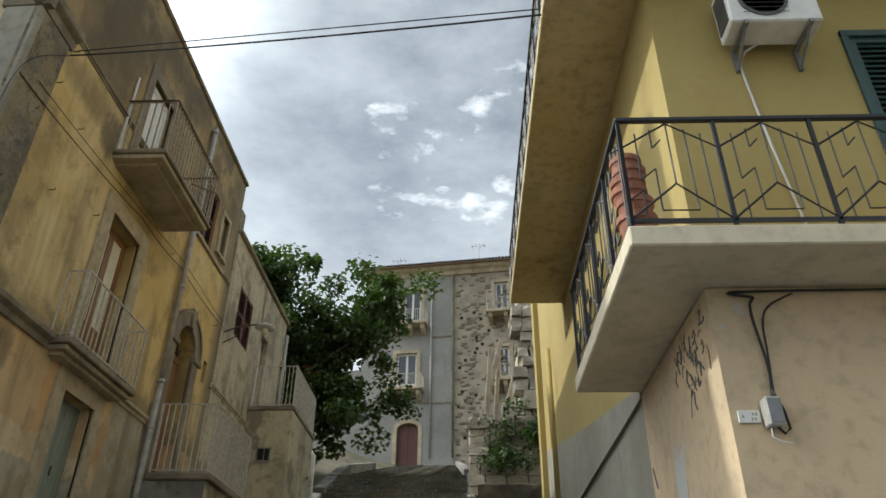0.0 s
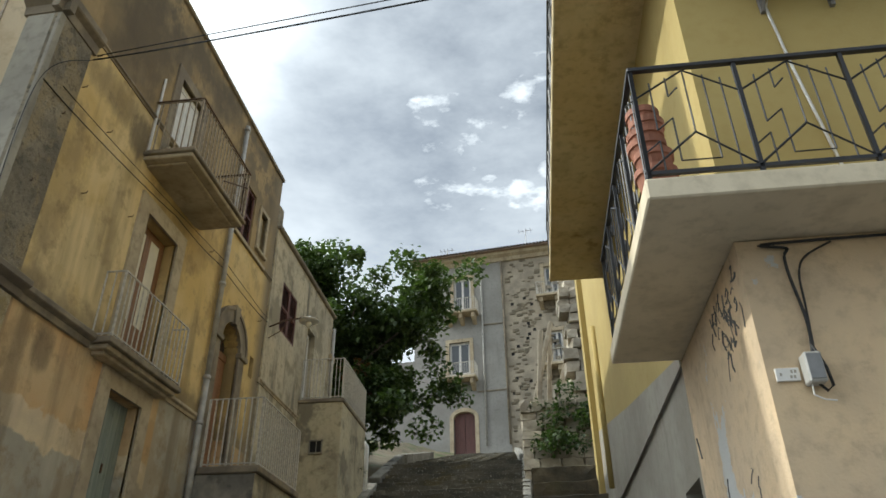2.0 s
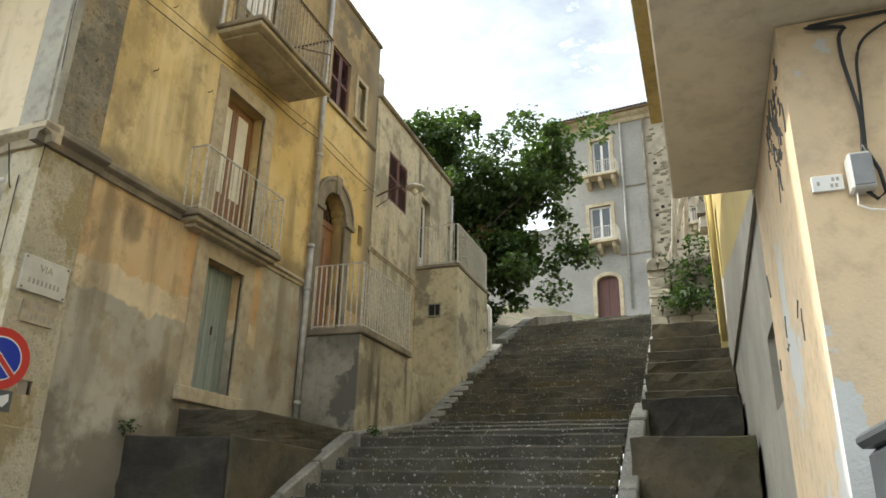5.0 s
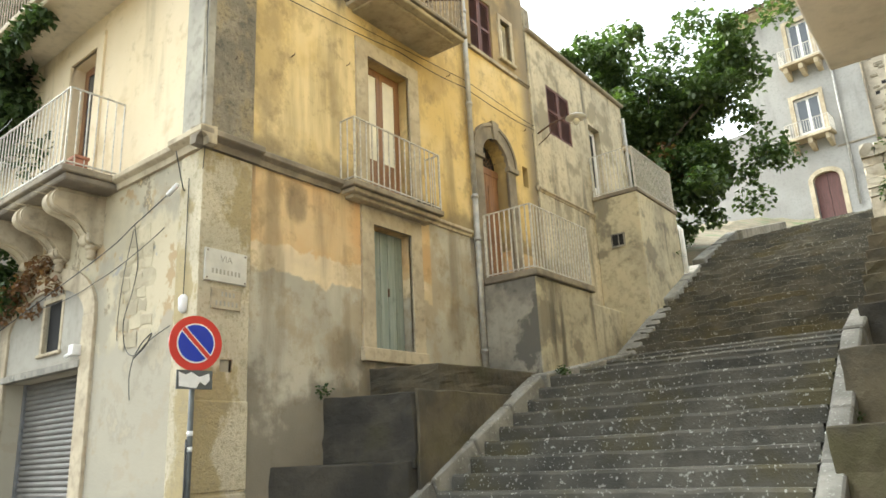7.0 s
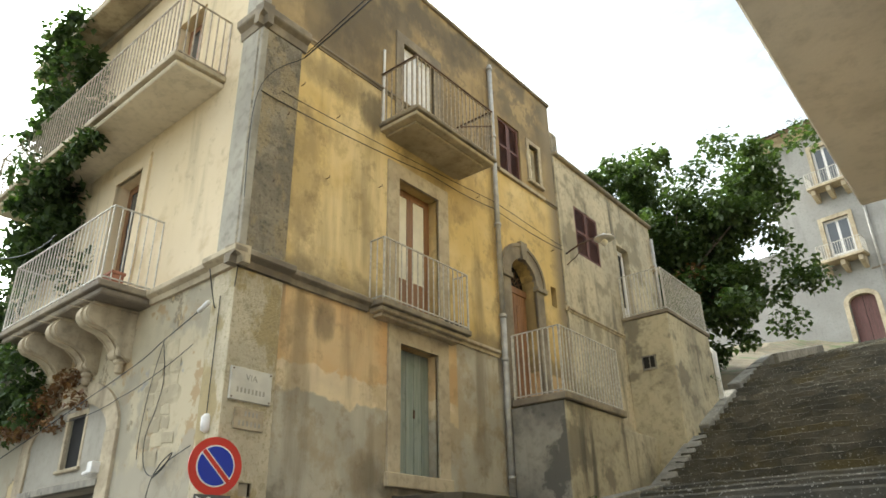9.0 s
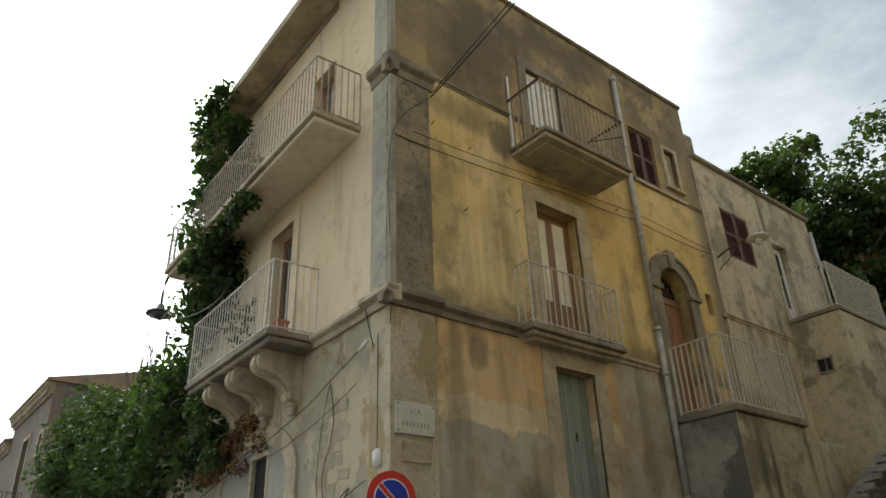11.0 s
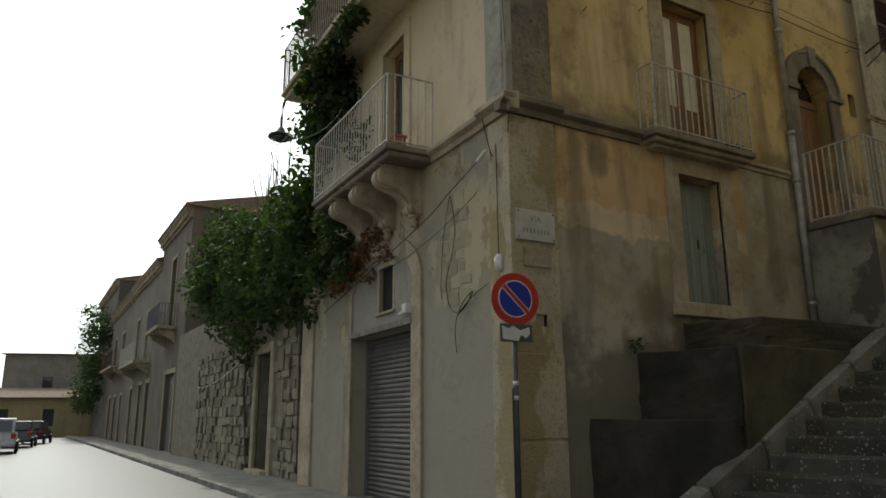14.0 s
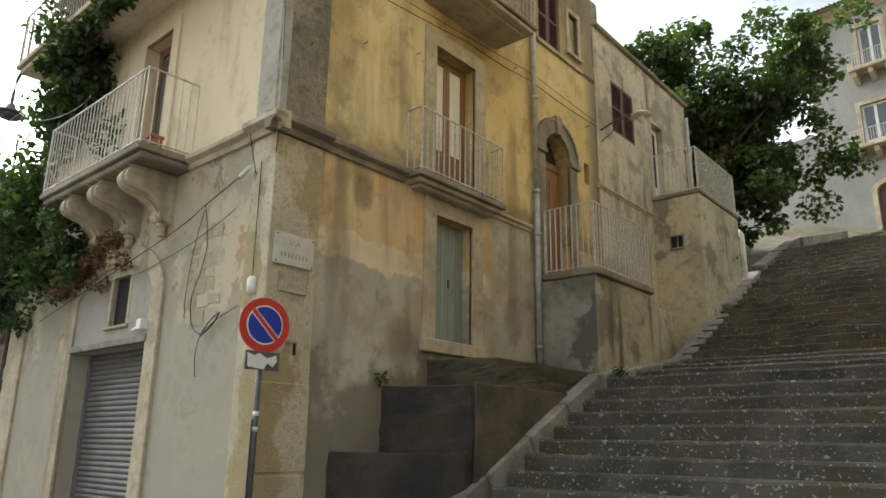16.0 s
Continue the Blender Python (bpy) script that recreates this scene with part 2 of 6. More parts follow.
def pitted(name, a, b, dark, patch):
    # rough-cast render, pitted and blotched
    k = Mat(name, 0.95)
    c = k.mix(k.ramp(k.noise(1.3, 8, None, 0.65), 0.40, 0.60), a, b)
    c = k.mix(k.calc("MULTIPLY", k.ramp(k.noise(0.9, 9, (1, 1, 0.6), 0.66), 0.52, 0.58), 0.8), c, patch)
    c = k.mix(k.calc("MULTIPLY", k.ramp(k.noise(16, 6, None, 0.7), 0.52, 0.66), 0.7), c, dark)
    c = k.mix(k.calc("MULTIPLY", k.ramp(k.noise(3.6, 9, None, 0.75), 0.53, 0.63), 0.65), c, dark)
    h = k.calc("ADD", k.noise(5, 8, None, 0.65), k.calc("MULTIPLY", k.noise(32, 5, None, 0.7), 0.6))
    return k.done(c, 1.0, h, 0.05)


def stone(name, a, b, speck=None, scale=2.0, bump=0.6, var=0.3, moss=None):
    k = Mat(name, 0.93)
    c = k.mix(k.ramp(k.noise(scale, 7), 0.35, 0.65), a, b)
    c = k.mix(k.calc("MULTIPLY", k.ramp(k.noise(14, 5), 0.5, 0.8), 0.4), c, tuple(x * 0.45 for x in a))
    if moss:
        c = k.mix(k.ramp(k.noise(0.8, 7), 0.50, 0.68), c, moss)
    if speck:
        c = k.mix(k.calc("MULTIPLY", k.ramp(k.noise(11, 3, None, 0.5), 0.66, 0.71), 0.55), c, speck)
        c = k.mix(k.calc("MULTIPLY", k.ramp(k.noise(24, 2), 0.63, 0.69), 0.6), c, speck)
    c = k.vary(c, var)
    h = k.calc("ADD", k.noise(6, 7), k.calc("MULTIPLY", k.noise(50, 4), 0.3))
    return k.done(c, bump, h, 0.03)


def foliage(name, a, b, gloss=0.5):
    k = Mat(name, gloss)
    isl = k.t.nodes.new("ShaderNodeNewGeometry").outputs["Random Per Island"]
    c = k.mix(isl, a, b)
    k.link(c, k.b.inputs["Base Color"])
    tr = k.t.nodes.new("ShaderNodeBsdfTranslucent")
    k.link(k.mix(1.0, c, (1.6, 1.9, 0.8), "MULTIPLY"), tr.inputs["Color"])
    mx = k.t.nodes.new("ShaderNodeMixShader")
    mx.inputs[0].default_value = 0.3
    k.t.links.new(k.b.outputs[0], mx.inputs[1])
    k.t.links.new(tr.outputs[0], mx.inputs[2])
    k.t.links.new(mx.outputs[0], k.t.nodes["Material Output"].inputs[0])
    return k.m


def glass(name, tint=(0.05, 0.055, 0.06)):
    k = Mat(name, 0.06)
    k.b.inputs["Specular IOR Level"].default_value = 0.8
    return k.done(k.mix(k.noise(1.5), tint, tuple(x * 1.6 for x in tint)))


def wood(name, a, b, rough=0.7, stretch=(8, 8, 0.5)):
    k = Mat(name, rough)
    c = k.mix(k.ramp(k.noise(3.0, 6, stretch), 0.3, 0.7), a, b)
    c = k.mix(k.calc("MULTIPLY", k.ramp(k.noise(6, 5), 0.55, 0.75), 0.4), c, tuple(x * 0.4 for x in a))
    return k.done(k.vary(c, 0.12), 0.25, k.noise(12, 4, stretch), 0.01)


OCHRE = alley_plaster()
CREAM = street_plaster()
TRIM = plaster("weathered_stone_trim", (0.50, 0.42, 0.29), (0.38, 0.31, 0.21), streak=0.5, scale=1.5)
LEDGE = plaster("dark_ledge_stone", (0.30, 0.25, 0.175), (0.17, 0.14, 0.105), streak=0.4, scale=1.5)
PILASTER = pitted("grey_rough_render", (0.34, 0.29, 0.205), (0.20, 0.172, 0.125), (0.09, 0.08, 0.06), (0.33, 0.26, 0.15))
CORNER = pitted("blotched_corner_plaster", (0.62, 0.54, 0.38), (0.52, 0.455, 0.32), (0.34, 0.28, 0.17), (0.38, 0.29, 0.13))
SMOOTHGREY = plaster("smooth_grey_pilaster", (0.40, 0.37, 0.30), (0.31, 0.285, 0.235), (0.13, 0.115, 0.085), 0.45, scale=1.2, bump=0.2)
GREYHOUSE = plaster("grey_house_plaster", (0.56, 0.48, 0.33), (0.42, 0.365, 0.26), (0.09, 0.08, 0.06), 0.9, (0.29, 0.25, 0.17), (0.54, 0.62))
BLOCKS = plaster("stained_yellow_cement", (0.50, 0.435, 0.29), (0.36, 0.315, 0.22), (0.10, 0.085, 0.06), 0.9, (0.23, 0.20, 0.14), (0.53, 0.60), bump=0.6)
CEMENT = plaster("grey_cement_patch", (0.34, 0.31, 0.25), (0.17, 0.155, 0.13), (0.09, 0.08, 0.065), 0.5, (0.13, 0.12, 0.10), (0.54, 0.58), scale=1.1)
SLAB = plaster("balcony_cement", (0.48, 0.40, 0.27), (0.34, 0.28, 0.185), (0.13, 0.105, 0.07), 0.3, (0.24, 0.19, 0.12), (0.55, 0.63), scale=1.0)
RSLAB = plaster("painted_slab_soffit", (0.66, 0.58, 0.43), (0.58, 0.505, 0.365), (0.33, 0.28, 0.19), 0.3, scale=0.9, bump=0.2)
RYELLOW = plaster("yellow_paint_wall", (0.42, 0.325, 0.12), (0.38, 0.29, 0.105), (0.35, 0.25, 0.08), 0.12, scale=0.6, bump=0.12)
RSOFFIT = plaster("yellow_soffit_paint", (0.60, 0.50, 0.29), (0.55, 0.43, 0.22), (0.17, 0.13, 0.06), 0.25, scale=0.7, bump=0.15, patch=(0.32, 0.23, 0.10), patch_at=(0.64, 0.70))
RWALL = plaster("peeling_peach_plaster", (0.66, 0.50, 0.31), (0.55, 0.43, 0.29), (0.27, 0.20, 0.13), 0.3, (0.48, 0.48, 0.46), (0.605, 0.615), 0.5, 0.9)
RGREY = plaster("grey_side_plaster", (0.35, 0.325, 0.27), (0.275, 0.25, 0.205), (0.2, 0.18, 0.14), 0.4)
FARGREY = plaster("far_grey_plaster", (0.32, 0.31, 0.285), (0.25, 0.24, 0.22), (0.16, 0.15, 0.14), 0.35, scale=0.35)
FARSTONE = stone("far_rubble", (0.40, 0.345, 0.26), (0.28, 0.245, 0.19), None, 1.2, 1.0, 0.0)
RUBBLE = stone("rubble_stone", (0.34, 0.285, 0.20), (0.22, 0.19, 0.135), None, 2.0, 0.8, 0.35)
PALESTONE = stone("pale_ruin_stone", (0.52, 0.46, 0.36), (0.36, 0.31, 0.23), None, 2.0, 0.8, 0.35)
BARESTONE = stone("bare_limestone", (0.48, 0.41, 0.275), (0.38, 0.325, 0.22), None, 3.0, 0.5, 0.2)
MORTAR = stone("old_mortar", (0.28, 0.235, 0.17), (0.20, 0.17, 0.125), None, 3.0, 0.8, 0.0)
STEP = stone("lichen_basalt_step", (0.105, 0.097, 0.077), (0.055, 0.052, 0.043), (0.50, 0.49, 0.44), 1.6, 0.8, 0.1, (0.095, 0.082, 0.042))
MOSSY_STEP = stone("mossy_worn_step", (0.10, 0.088, 0.062), (0.05, 0.046, 0.034), (0.36, 0.34, 0.28), 1.1, 0.9, 0.06, (0.088, 0.07, 0.03))
KERB = stone("kerb_stone", (0.27, 0.255, 0.22), (0.17, 0.16, 0.135), (0.45, 0.44, 0.40), 2.5, 0.6, 0.3)
MASONRY = stone("mossy_masonry", (0.12, 0.098, 0.06), (0.06, 0.052, 0.037), None, 1.5, 1.0, 0.25, (0.075, 0.066, 0.03))
DARKBLOCK = stone("dark_cement_block", (0.075, 0.066, 0.05), (0.034, 0.031, 0.025), None, 1.4, 1.0, 0.2, (0.055, 0.05, 0.024))
ASPHALT = simple("asphalt", (0.085, 0.085, 0.088), 0.42, 0, 0.25, 0.35, 25)
PAVE = stone("pavement_slab", (0.25, 0.235, 0.205), (0.17, 0.16, 0.14), None, 2.0, 0.4, 0.2)
EARTH = stone("earth", (0.16, 0.13, 0.08), (0.10, 0.085, 0.05), None, 1.5, 0.8, 0.0, (0.07, 0.09, 0.03))
TILE = stone("roof_tile", (0.30, 0.20, 0.13), (0.20, 0.15, 0.11), None, 3.0, 0.5, 0.35)
IRON_W = simple("white_painted_iron", (0.60, 0.56, 0.48), 0.55, 0.0, 0.1, 0.35, 20)
IRON_R = simple("rusty_cream_iron", (0.42, 0.34, 0.24), 0.6, 0.0, 0.15, 0.45, 15)
IRON_B = simple("black_painted_iron", (0.028, 0.028, 0.03), 0.45, 0.3, 0.05)
RUST = simple("rust_iron", (0.13, 0.075, 0.045), 0.8, 0.2, 0.3, 0.4, 14)
PIPE = simple("grey_zinc_pipe", (0.46, 0.44, 0.40), 0.5, 0.2, 0.1, 0.3, 6)
GREENWOOD = wood("faded_green_wood", (0.20, 0.235, 0.205), (0.285, 0.31, 0.27))
BROWNWOOD = wood("brown_window_wood", (0.19, 0.09, 0.04), (0.27, 0.135, 0.06), 0.5)
REDSHUT = wood("oxblood_shutter", (0.10, 0.042, 0.034), (0.15, 0.062, 0.05), 0.6)
DARKGREEN = wood("dark_green_shutter", (0.025, 0.06, 0.055), (0.04, 0.08, 0.072), 0.5)
WHITEPAINT = simple("white_paint", (0.74, 0.72, 0.68), 0.5, 0, 0.08, 0.15)
CURTAIN = simple("cream_curtain", (0.76, 0.71, 0.58), 0.9, 0, 0.1, 0.15, 3)
GLASS = glass("window_glass")
# near-black: paints the shade of unlit depth inside openings
DARK = simple("unlit_depth_black", (0.012, 0.011, 0.010), 0.9)
SHUTTER = simple("grey_roller_steel", (0.16, 0.148, 0.13), 0.6, 0.1, 0.1, 0.25, 3)
MARBLE = simple("worn_marble", (0.58, 0.55, 0.47), 0.55, 0, 0.1, 0.18, 5)
LETTER = simple("faded_letter", (0.37, 0.345, 0.285), 0.8)
SCRAWL = simple("faded_dark_paint", (0.13, 0.125, 0.12), 0.8)
TERRACOTTA = simple("terracotta", (0.36, 0.15, 0.09), 0.8, 0, 0.15, 0.3, 9)
LEAF_FIG = foliage("fig_leaf", (0.028, 0.05, 0.014), (0.078, 0.112, 0.034), 0.55)
LEAF_IVY = foliage("ivy_leaf", (0.022, 0.042, 0.013), (0.062, 0.095, 0.028), 0.7)
LEAF_DRY = foliage("dry_leaf", (0.12, 0.055, 0.025), (0.20, 0.10, 0.05))
BARK = simple("bark", (0.13, 0.105, 0.08), 0.95, 0, 0.6, 0.4, 6)
CABLE = simple("black_cable", (0.02, 0.02, 0.02), 0.6)
SIGNRED = simple("sign_red", (0.50, 0.035, 0.025), 0.35, 0, 0, 0.08)
SIGNBLUE = simple("sign_blue", (0.012, 0.035, 0.33), 0.35, 0, 0, 0.08)
GALV = simple("galvanised_steel", (0.27, 0.27, 0.275), 0.45, 0.6, 0.05)
LAMPGREY = simple("lamp_enamel", (0.10, 0.105, 0.10), 0.5, 0.2)


# ---- building helpers ----
def part(name, bm, mat, parent=None, label="", m=None, smooth=False):
    me = bpy.data.meshes.new(name)
    bmesh.ops.recalc_face_normals(bm, faces=bm.faces[:])
    bm.to_mesh(me)
    bm.free()
    if smooth:
        for p in me.polygons:
            p.use_smooth = True
    me.materials.append(mat)
    ob = new(name, me)
    ob.parent = parent
    if m is not None:
        ob.matrix_basis = m
    if label:
        tagged(ob, label)
    return ob


def piece(name, me, parent, m):
    ob = new(name, me)
    ob.parent = parent
    ob.matrix_basis = m
    return ob


def thing(name, m, label, category, group="", kind=""):
    ob = new(name)
    ob.empty_display_size = 0.2
    ob.matrix_basis = m
    return tagged(ob, label, category, group, kind)


def box(bm, x0, x1, y0, y1, z0, z1, bevel=0.0):
    v = [bm.verts.new(p) for p in ((x0, y0, z0), (x1, y0, z0), (x1, y1, z0), (x0, y1, z0), (x0, y0, z1), (x1, y0, z1), (x1, y1, z1), (x0, y1, z1))]
    fs = [bm.faces.new([v[i] for i in q]) for q in ((0, 3, 2, 1), (4, 5, 6, 7), (0, 1, 5, 4), (1, 2, 6, 5), (2, 3, 7, 6), (3, 0, 4, 7))]
    if bevel:
        bmesh.ops.bevel(bm, geom=list({e for f in fs for e in f.edges}), offset=bevel, segments=1, affect="EDGES")
    return bm


def bx(x0, x1, y0, y1, z0, z1, bevel=0.0):
    return box(bmesh.new(), x0, x1, y0, y1, z0, z1, bevel)


def prism(bm, outline, y0, y1, axis="y"):
    # a flat outline pushed from y0 to y1; the outline is (x, z) for axis y and (y, z) for axis x
    put = (lambda p, d: (p[0], d, p[1])) if axis == "y" else (lambda p, d: (d, p[0], p[1]))
    a = [bm.verts.new(put(p, y0)) for p in outline]
    b = [bm.verts.new(put(p, y1)) for p in outline]
    bm.faces.new(a)
    bm.faces.new(b[::-1])
    n = len(outline)
    for i in range(n):
        bm.faces.new((a[i], b[i], b[(i + 1) % n], a[(i + 1) % n]))
    return bm


def tube(bm, pts, r, n=8, r_end=None):
    pts = [Vector(p) for p in pts]
    rings = []
    for i, p in enumerate(pts):
        d = (pts[min(i + 1, len(pts) - 1)] - pts[max(i - 1, 0)]).normalized()
        side = d.cross(Vector((0, 0, 1)) if abs(d.z) < 0.95 else Vector((1, 0, 0))).normalized()
        up = side.cross(d)
        rad = r if r_end is None else r + (r_end - r) * i / (len(pts) - 1)
        rings.append([bm.verts.new(p + rad * (math.cos(a) * side + math.sin(a) * up)) for a in (2 * math.pi * k / n for k in range(n))])
    for a, b in zip(rings, rings[1:]):
        for k in range(n):
            bm.faces.new((a[k], a[(k + 1) % n], b[(k + 1) % n], b[k]))
    bm.faces.new(rings[0][::-1])
    bm.faces.new(rings[-1])
    return bm


def lathe(bm, profile, n=20, cx=0, cy=0):
    rings = [[bm.verts.new((cx + r * math.cos(2 * math.pi * k / n), cy + r * math.sin(2 * math.pi * k / n), z)) for k in range(n)] for r, z in profile]
    for a, b in zip(rings, rings[1:]):
        for k in range(n):
            bm.faces.new((a[k], a[(k + 1) % n], b[(k + 1) % n], b[k]))
    bm.faces.new(rings[0][::-1])
    bm.faces.new(rings[-1])
    return bm


def wall(bm, x0, x1, z0, z1, thick, holes=()):
    # a wall in the plane y = 0 (face) to y = thick, with rectangular holes (xa, xb, za, zb) that go through it
    xs = sorted({x0, x1, *(h[0] for h in holes), *(h[1] for h in holes)})
    zs = sorted({z0, z1, *(h[2] for h in holes), *(h[3] for h in holes)})
    xs = [x for x in xs if x0 <= x <= x1]
    zs = [z for z in zs if z0 <= z <= z1]
    verts = {}

    def vv(i, j, d):
        if (i, j, d) not in verts:
            verts[i, j, d] = bm.verts.new((xs[i], thick if d else 0, zs[j]))
        return verts[i, j, d]

    def solid(i, j):
        if not (0 <= i < len(xs) - 1 and 0 <= j < len(zs) - 1):
            return False
        mx, mz = (xs[i] + xs[i + 1]) / 2, (zs[j] + zs[j + 1]) / 2
        return not any(h[0] < mx < h[1] and h[2] < mz < h[3] for h in holes)

    for i in range(len(xs) - 1):
        for j in range(len(zs) - 1):
            if not solid(i, j):
                continue
            bm.faces.new((vv(i, j, 0), vv(i + 1, j, 0), vv(i + 1, j + 1, 0), vv(i, j + 1, 0)))
            bm.faces.new((vv(i, j, 1), vv(i, j + 1, 1), vv(i + 1, j + 1, 1), vv(i + 1, j, 1)))
            for (a, b, c, d) in (((i - 1), j, (i, j), (i, j + 1)), ((i + 1), j, (i + 1, j), (i + 1, j + 1)), (i, j - 1, (i, j), (i + 1, j)), (i, j + 1, (i, j + 1), (i + 1, j + 1))):
                if not solid(a, b):
                    bm.faces.new((vv(*c, 0), vv(*d, 0), vv(*d, 1), vv(*c, 1)))
    return bm


def arc(xa, xb, zs, rise, n=10):
    c, w = (xa + xb) / 2, (xb - xa) / 2
    return [(c - w * math.cos(math.pi * i / n), zs + rise * math.sin(math.pi * i / n)) for i in range(n + 1)]


def arch_fill(bm, xa, xb, zs, rise, y0, y1, n=10):
    top = zs + rise
    pts = arc(xa, xb, zs, rise, n)
    half = n // 2
    prism(bm, pts[:half + 1] + [(pts[0][0], top)], y0, y1)
    prism(bm, pts[half:] + [(pts[-1][0], top)], y0, y1)
    return bm


def arch_band(bm, xa, xb, zs, rise, width, y0, y1, n=12):
    a = arc(xa, xb, zs, rise, n)
    b = arc(xa - width, xb + width, zs, rise + width, n)
    return prism(bm, a + b[::-1], y0, y1)


def leaves(name, mat, parent, spots, size, seed, label="", kind=""):
    # many small folded leaves round the given (x, y, z, spread, count) spots
    rng = np.random.default_rng(seed)
    V, F = [], []
    base = np.array([(0, 0, 0), (-0.42, 0.42, 0.10), (0, 0.38, 0), (0.42, 0.42, 0.10), (0, 1.0, -0.08)])
    k = 0
    for x, y, z, spread, count in spots:
        sx, sy, sz = spread if isinstance(spread, tuple) else (spread, spread, spread * 0.75)
        for _ in range(count):
            d = rng.normal(size=3)
            d /= np.linalg.norm(d)
            r = rng.random() ** 0.38
            p = np.array((x, y, z)) + d * r * np.array((sx, sy, sz))
            yaw, tilt, s = rng.random() * 6.283, rng.normal(-0.5, 0.55), size * (0.6 + 0.7 * rng.random())
            ca, sa, ct, st = math.cos(yaw), math.sin(yaw), math.cos(tilt), math.sin(tilt)
            for b in base:
                lx, ly, lz = b * s
                ly, lz = ly * ct - lz * st, ly * st + lz * ct
                V.append((p[0] + lx * ca - ly * sa, p[1] + lx * sa + ly * ca, p[2] + lz))
            F += [(k, k + 2, k + 1), (k, k + 3, k + 2), (k + 1, k + 2, k + 4), (k + 2, k + 3, k + 4)]
            k += 5
    me = bpy.data.meshes.new(name)
    me.from_pydata(V, [], F)
    me.materials.append(mat)
    ob = new(name, me)
    ob.parent = parent
    if label or kind:
        tagged(ob, label, kind=kind)
    return ob


Z0 = pose(0, 0, 0)


# ---- ground, road, stairs ----
def sheet(name, pts, mat, label, category):
    bm = bmesh.new()
    bm.faces.new([bm.verts.new(p) for p in pts])
    return tagged(part(name, bm, mat), label, category, kind="structure")


sheet("ground", [(-2500, -2500, -0.06), (2500, -2500, -0.06), (2500, 2500, -0.06), (-2500, 2500, -0.06)], EARTH, "dry earth and rough ground reaching the horizon", "ground")
bm = bmesh.new()
road_line = [(60, -4.6, 3.9), (-8, -4.6, 3.92), (-30, -4.4, 3.94), (-48, -4.2, 3.98), (-62, -4.0, 4.2), (-74, -3.5, 4.6), (-82, -3.0, 5.4)]
lo = [bm.verts.new((x, a, 0)) for x, a, b in road_line]
hi = [bm.verts.new((x, b, 0)) for x, a, b in road_line]
for i in range(len(road_line) - 1):
    bm.faces.new((lo[i], hi[i], hi[i + 1], lo[i + 1]))
tagged(part("road", bm, ASPHALT), "sunlit worn asphalt street bending away", "road", kind="structure")
sheet("forecourt", [(-7.1, 3.88, 0.012), (12, 3.86, 0.012), (12, 6.2, 0.012), (-7.1, 6.2, 0.012)], ASPHALT, "asphalt apron at the foot of the stairs", "ground")
pavement = tagged(part("pavement", bx(-78, -7.2, 4.08, 6.2, -0.05, 0.10), PAVE), "narrow stone pavement along the street houses", "pavement", kind="structure")
kerb_me = part("kerb", bx(-0.62, 0.62, -0.11, 0.11, -0.1, 0.13, 0.02), KERB, pavement, m=pose(-7.8, 3.98, 0)).data
for i in range(1, 55):
    piece("kerb", kerb_me, pavement, pose(-7.8 - 1.27 * i, 3.98 + 0.002 * i, 0, 0, 0, 0.6 * math.sin(i * 2.1)))

STEP_Y, STEP_T, STEP_R = 6.45, 0.373, 0.2
stairs = thing("stairs", Z0, "broad public stairway of lichen-spotted dark stone steps", "stairs", kind="structure")
step_mes = []
for k in range(8):
    rng = random.Random(k)
    worn = k > 3
    bm = bmesh.new()
    n = 22 if worn else 11
    rows = []
    for i in range(n + 1):
        x = -2.2 + 4.4 * i / n
        dy, dz = (rng.uniform(-0.05, 0.05), rng.uniform(-0.045, 0.01)) if worn else (rng.uniform(-0.022, 0.022), rng.uniform(-0.014, 0.010))
        rows.append([bm.verts.new(p) for p in ((x, dy, -0.3), (x, dy * 0.7 + 0.004, dz - (0.012 if worn else 0.035)), (x, dy + (0.012 if worn else 0.03), dz), (x, 0.34, rng.uniform(-0.02, 0.02) if worn else rng.uniform(-0.012, 0.008)), (x, 0.62, -0.01))])
    for a, b in zip(rows, rows[1:]):
        for j in range(4):
            bm.faces.new((a[j], b[j], b[j + 1], a[j + 1]))
    me = bpy.data.meshes.new("step")
    bm.to_mesh(me)
    bm.free()
    me.materials.append(MOSSY_STEP if worn else STEP)
    step_mes.append(me)
RISERS = [(STEP_Y + STEP_T * i, STEP_R * (i + 1), 1.0) for i in range(13)]
RISERS += [(12.0, 2.8, 2.1), (13.1, 3.0, 2.1), (14.2, 3.2, 1.0)]
RISERS += [(14.55 + 0.405 * i, 3.4 + 0.2 * i, 1.0) for i in range(20)]
RISERS += [(22.95 + 0.555 * i, 7.34 + 0.15 * i, 1.3) for i in range(44)]
for i, (y, z, deep) in enumerate(RISERS):
    piece("step", step_mes[(i * 3) % 4 + (4 if y > 14.3 else 0)], stairs, pose(-3.78, y, z, 0, 0, 0.5 * math.sin(i * 1.7)) @ Matrix.Diagonal((1.0 if y < 18 else 1.06, deep, 1, 1)))


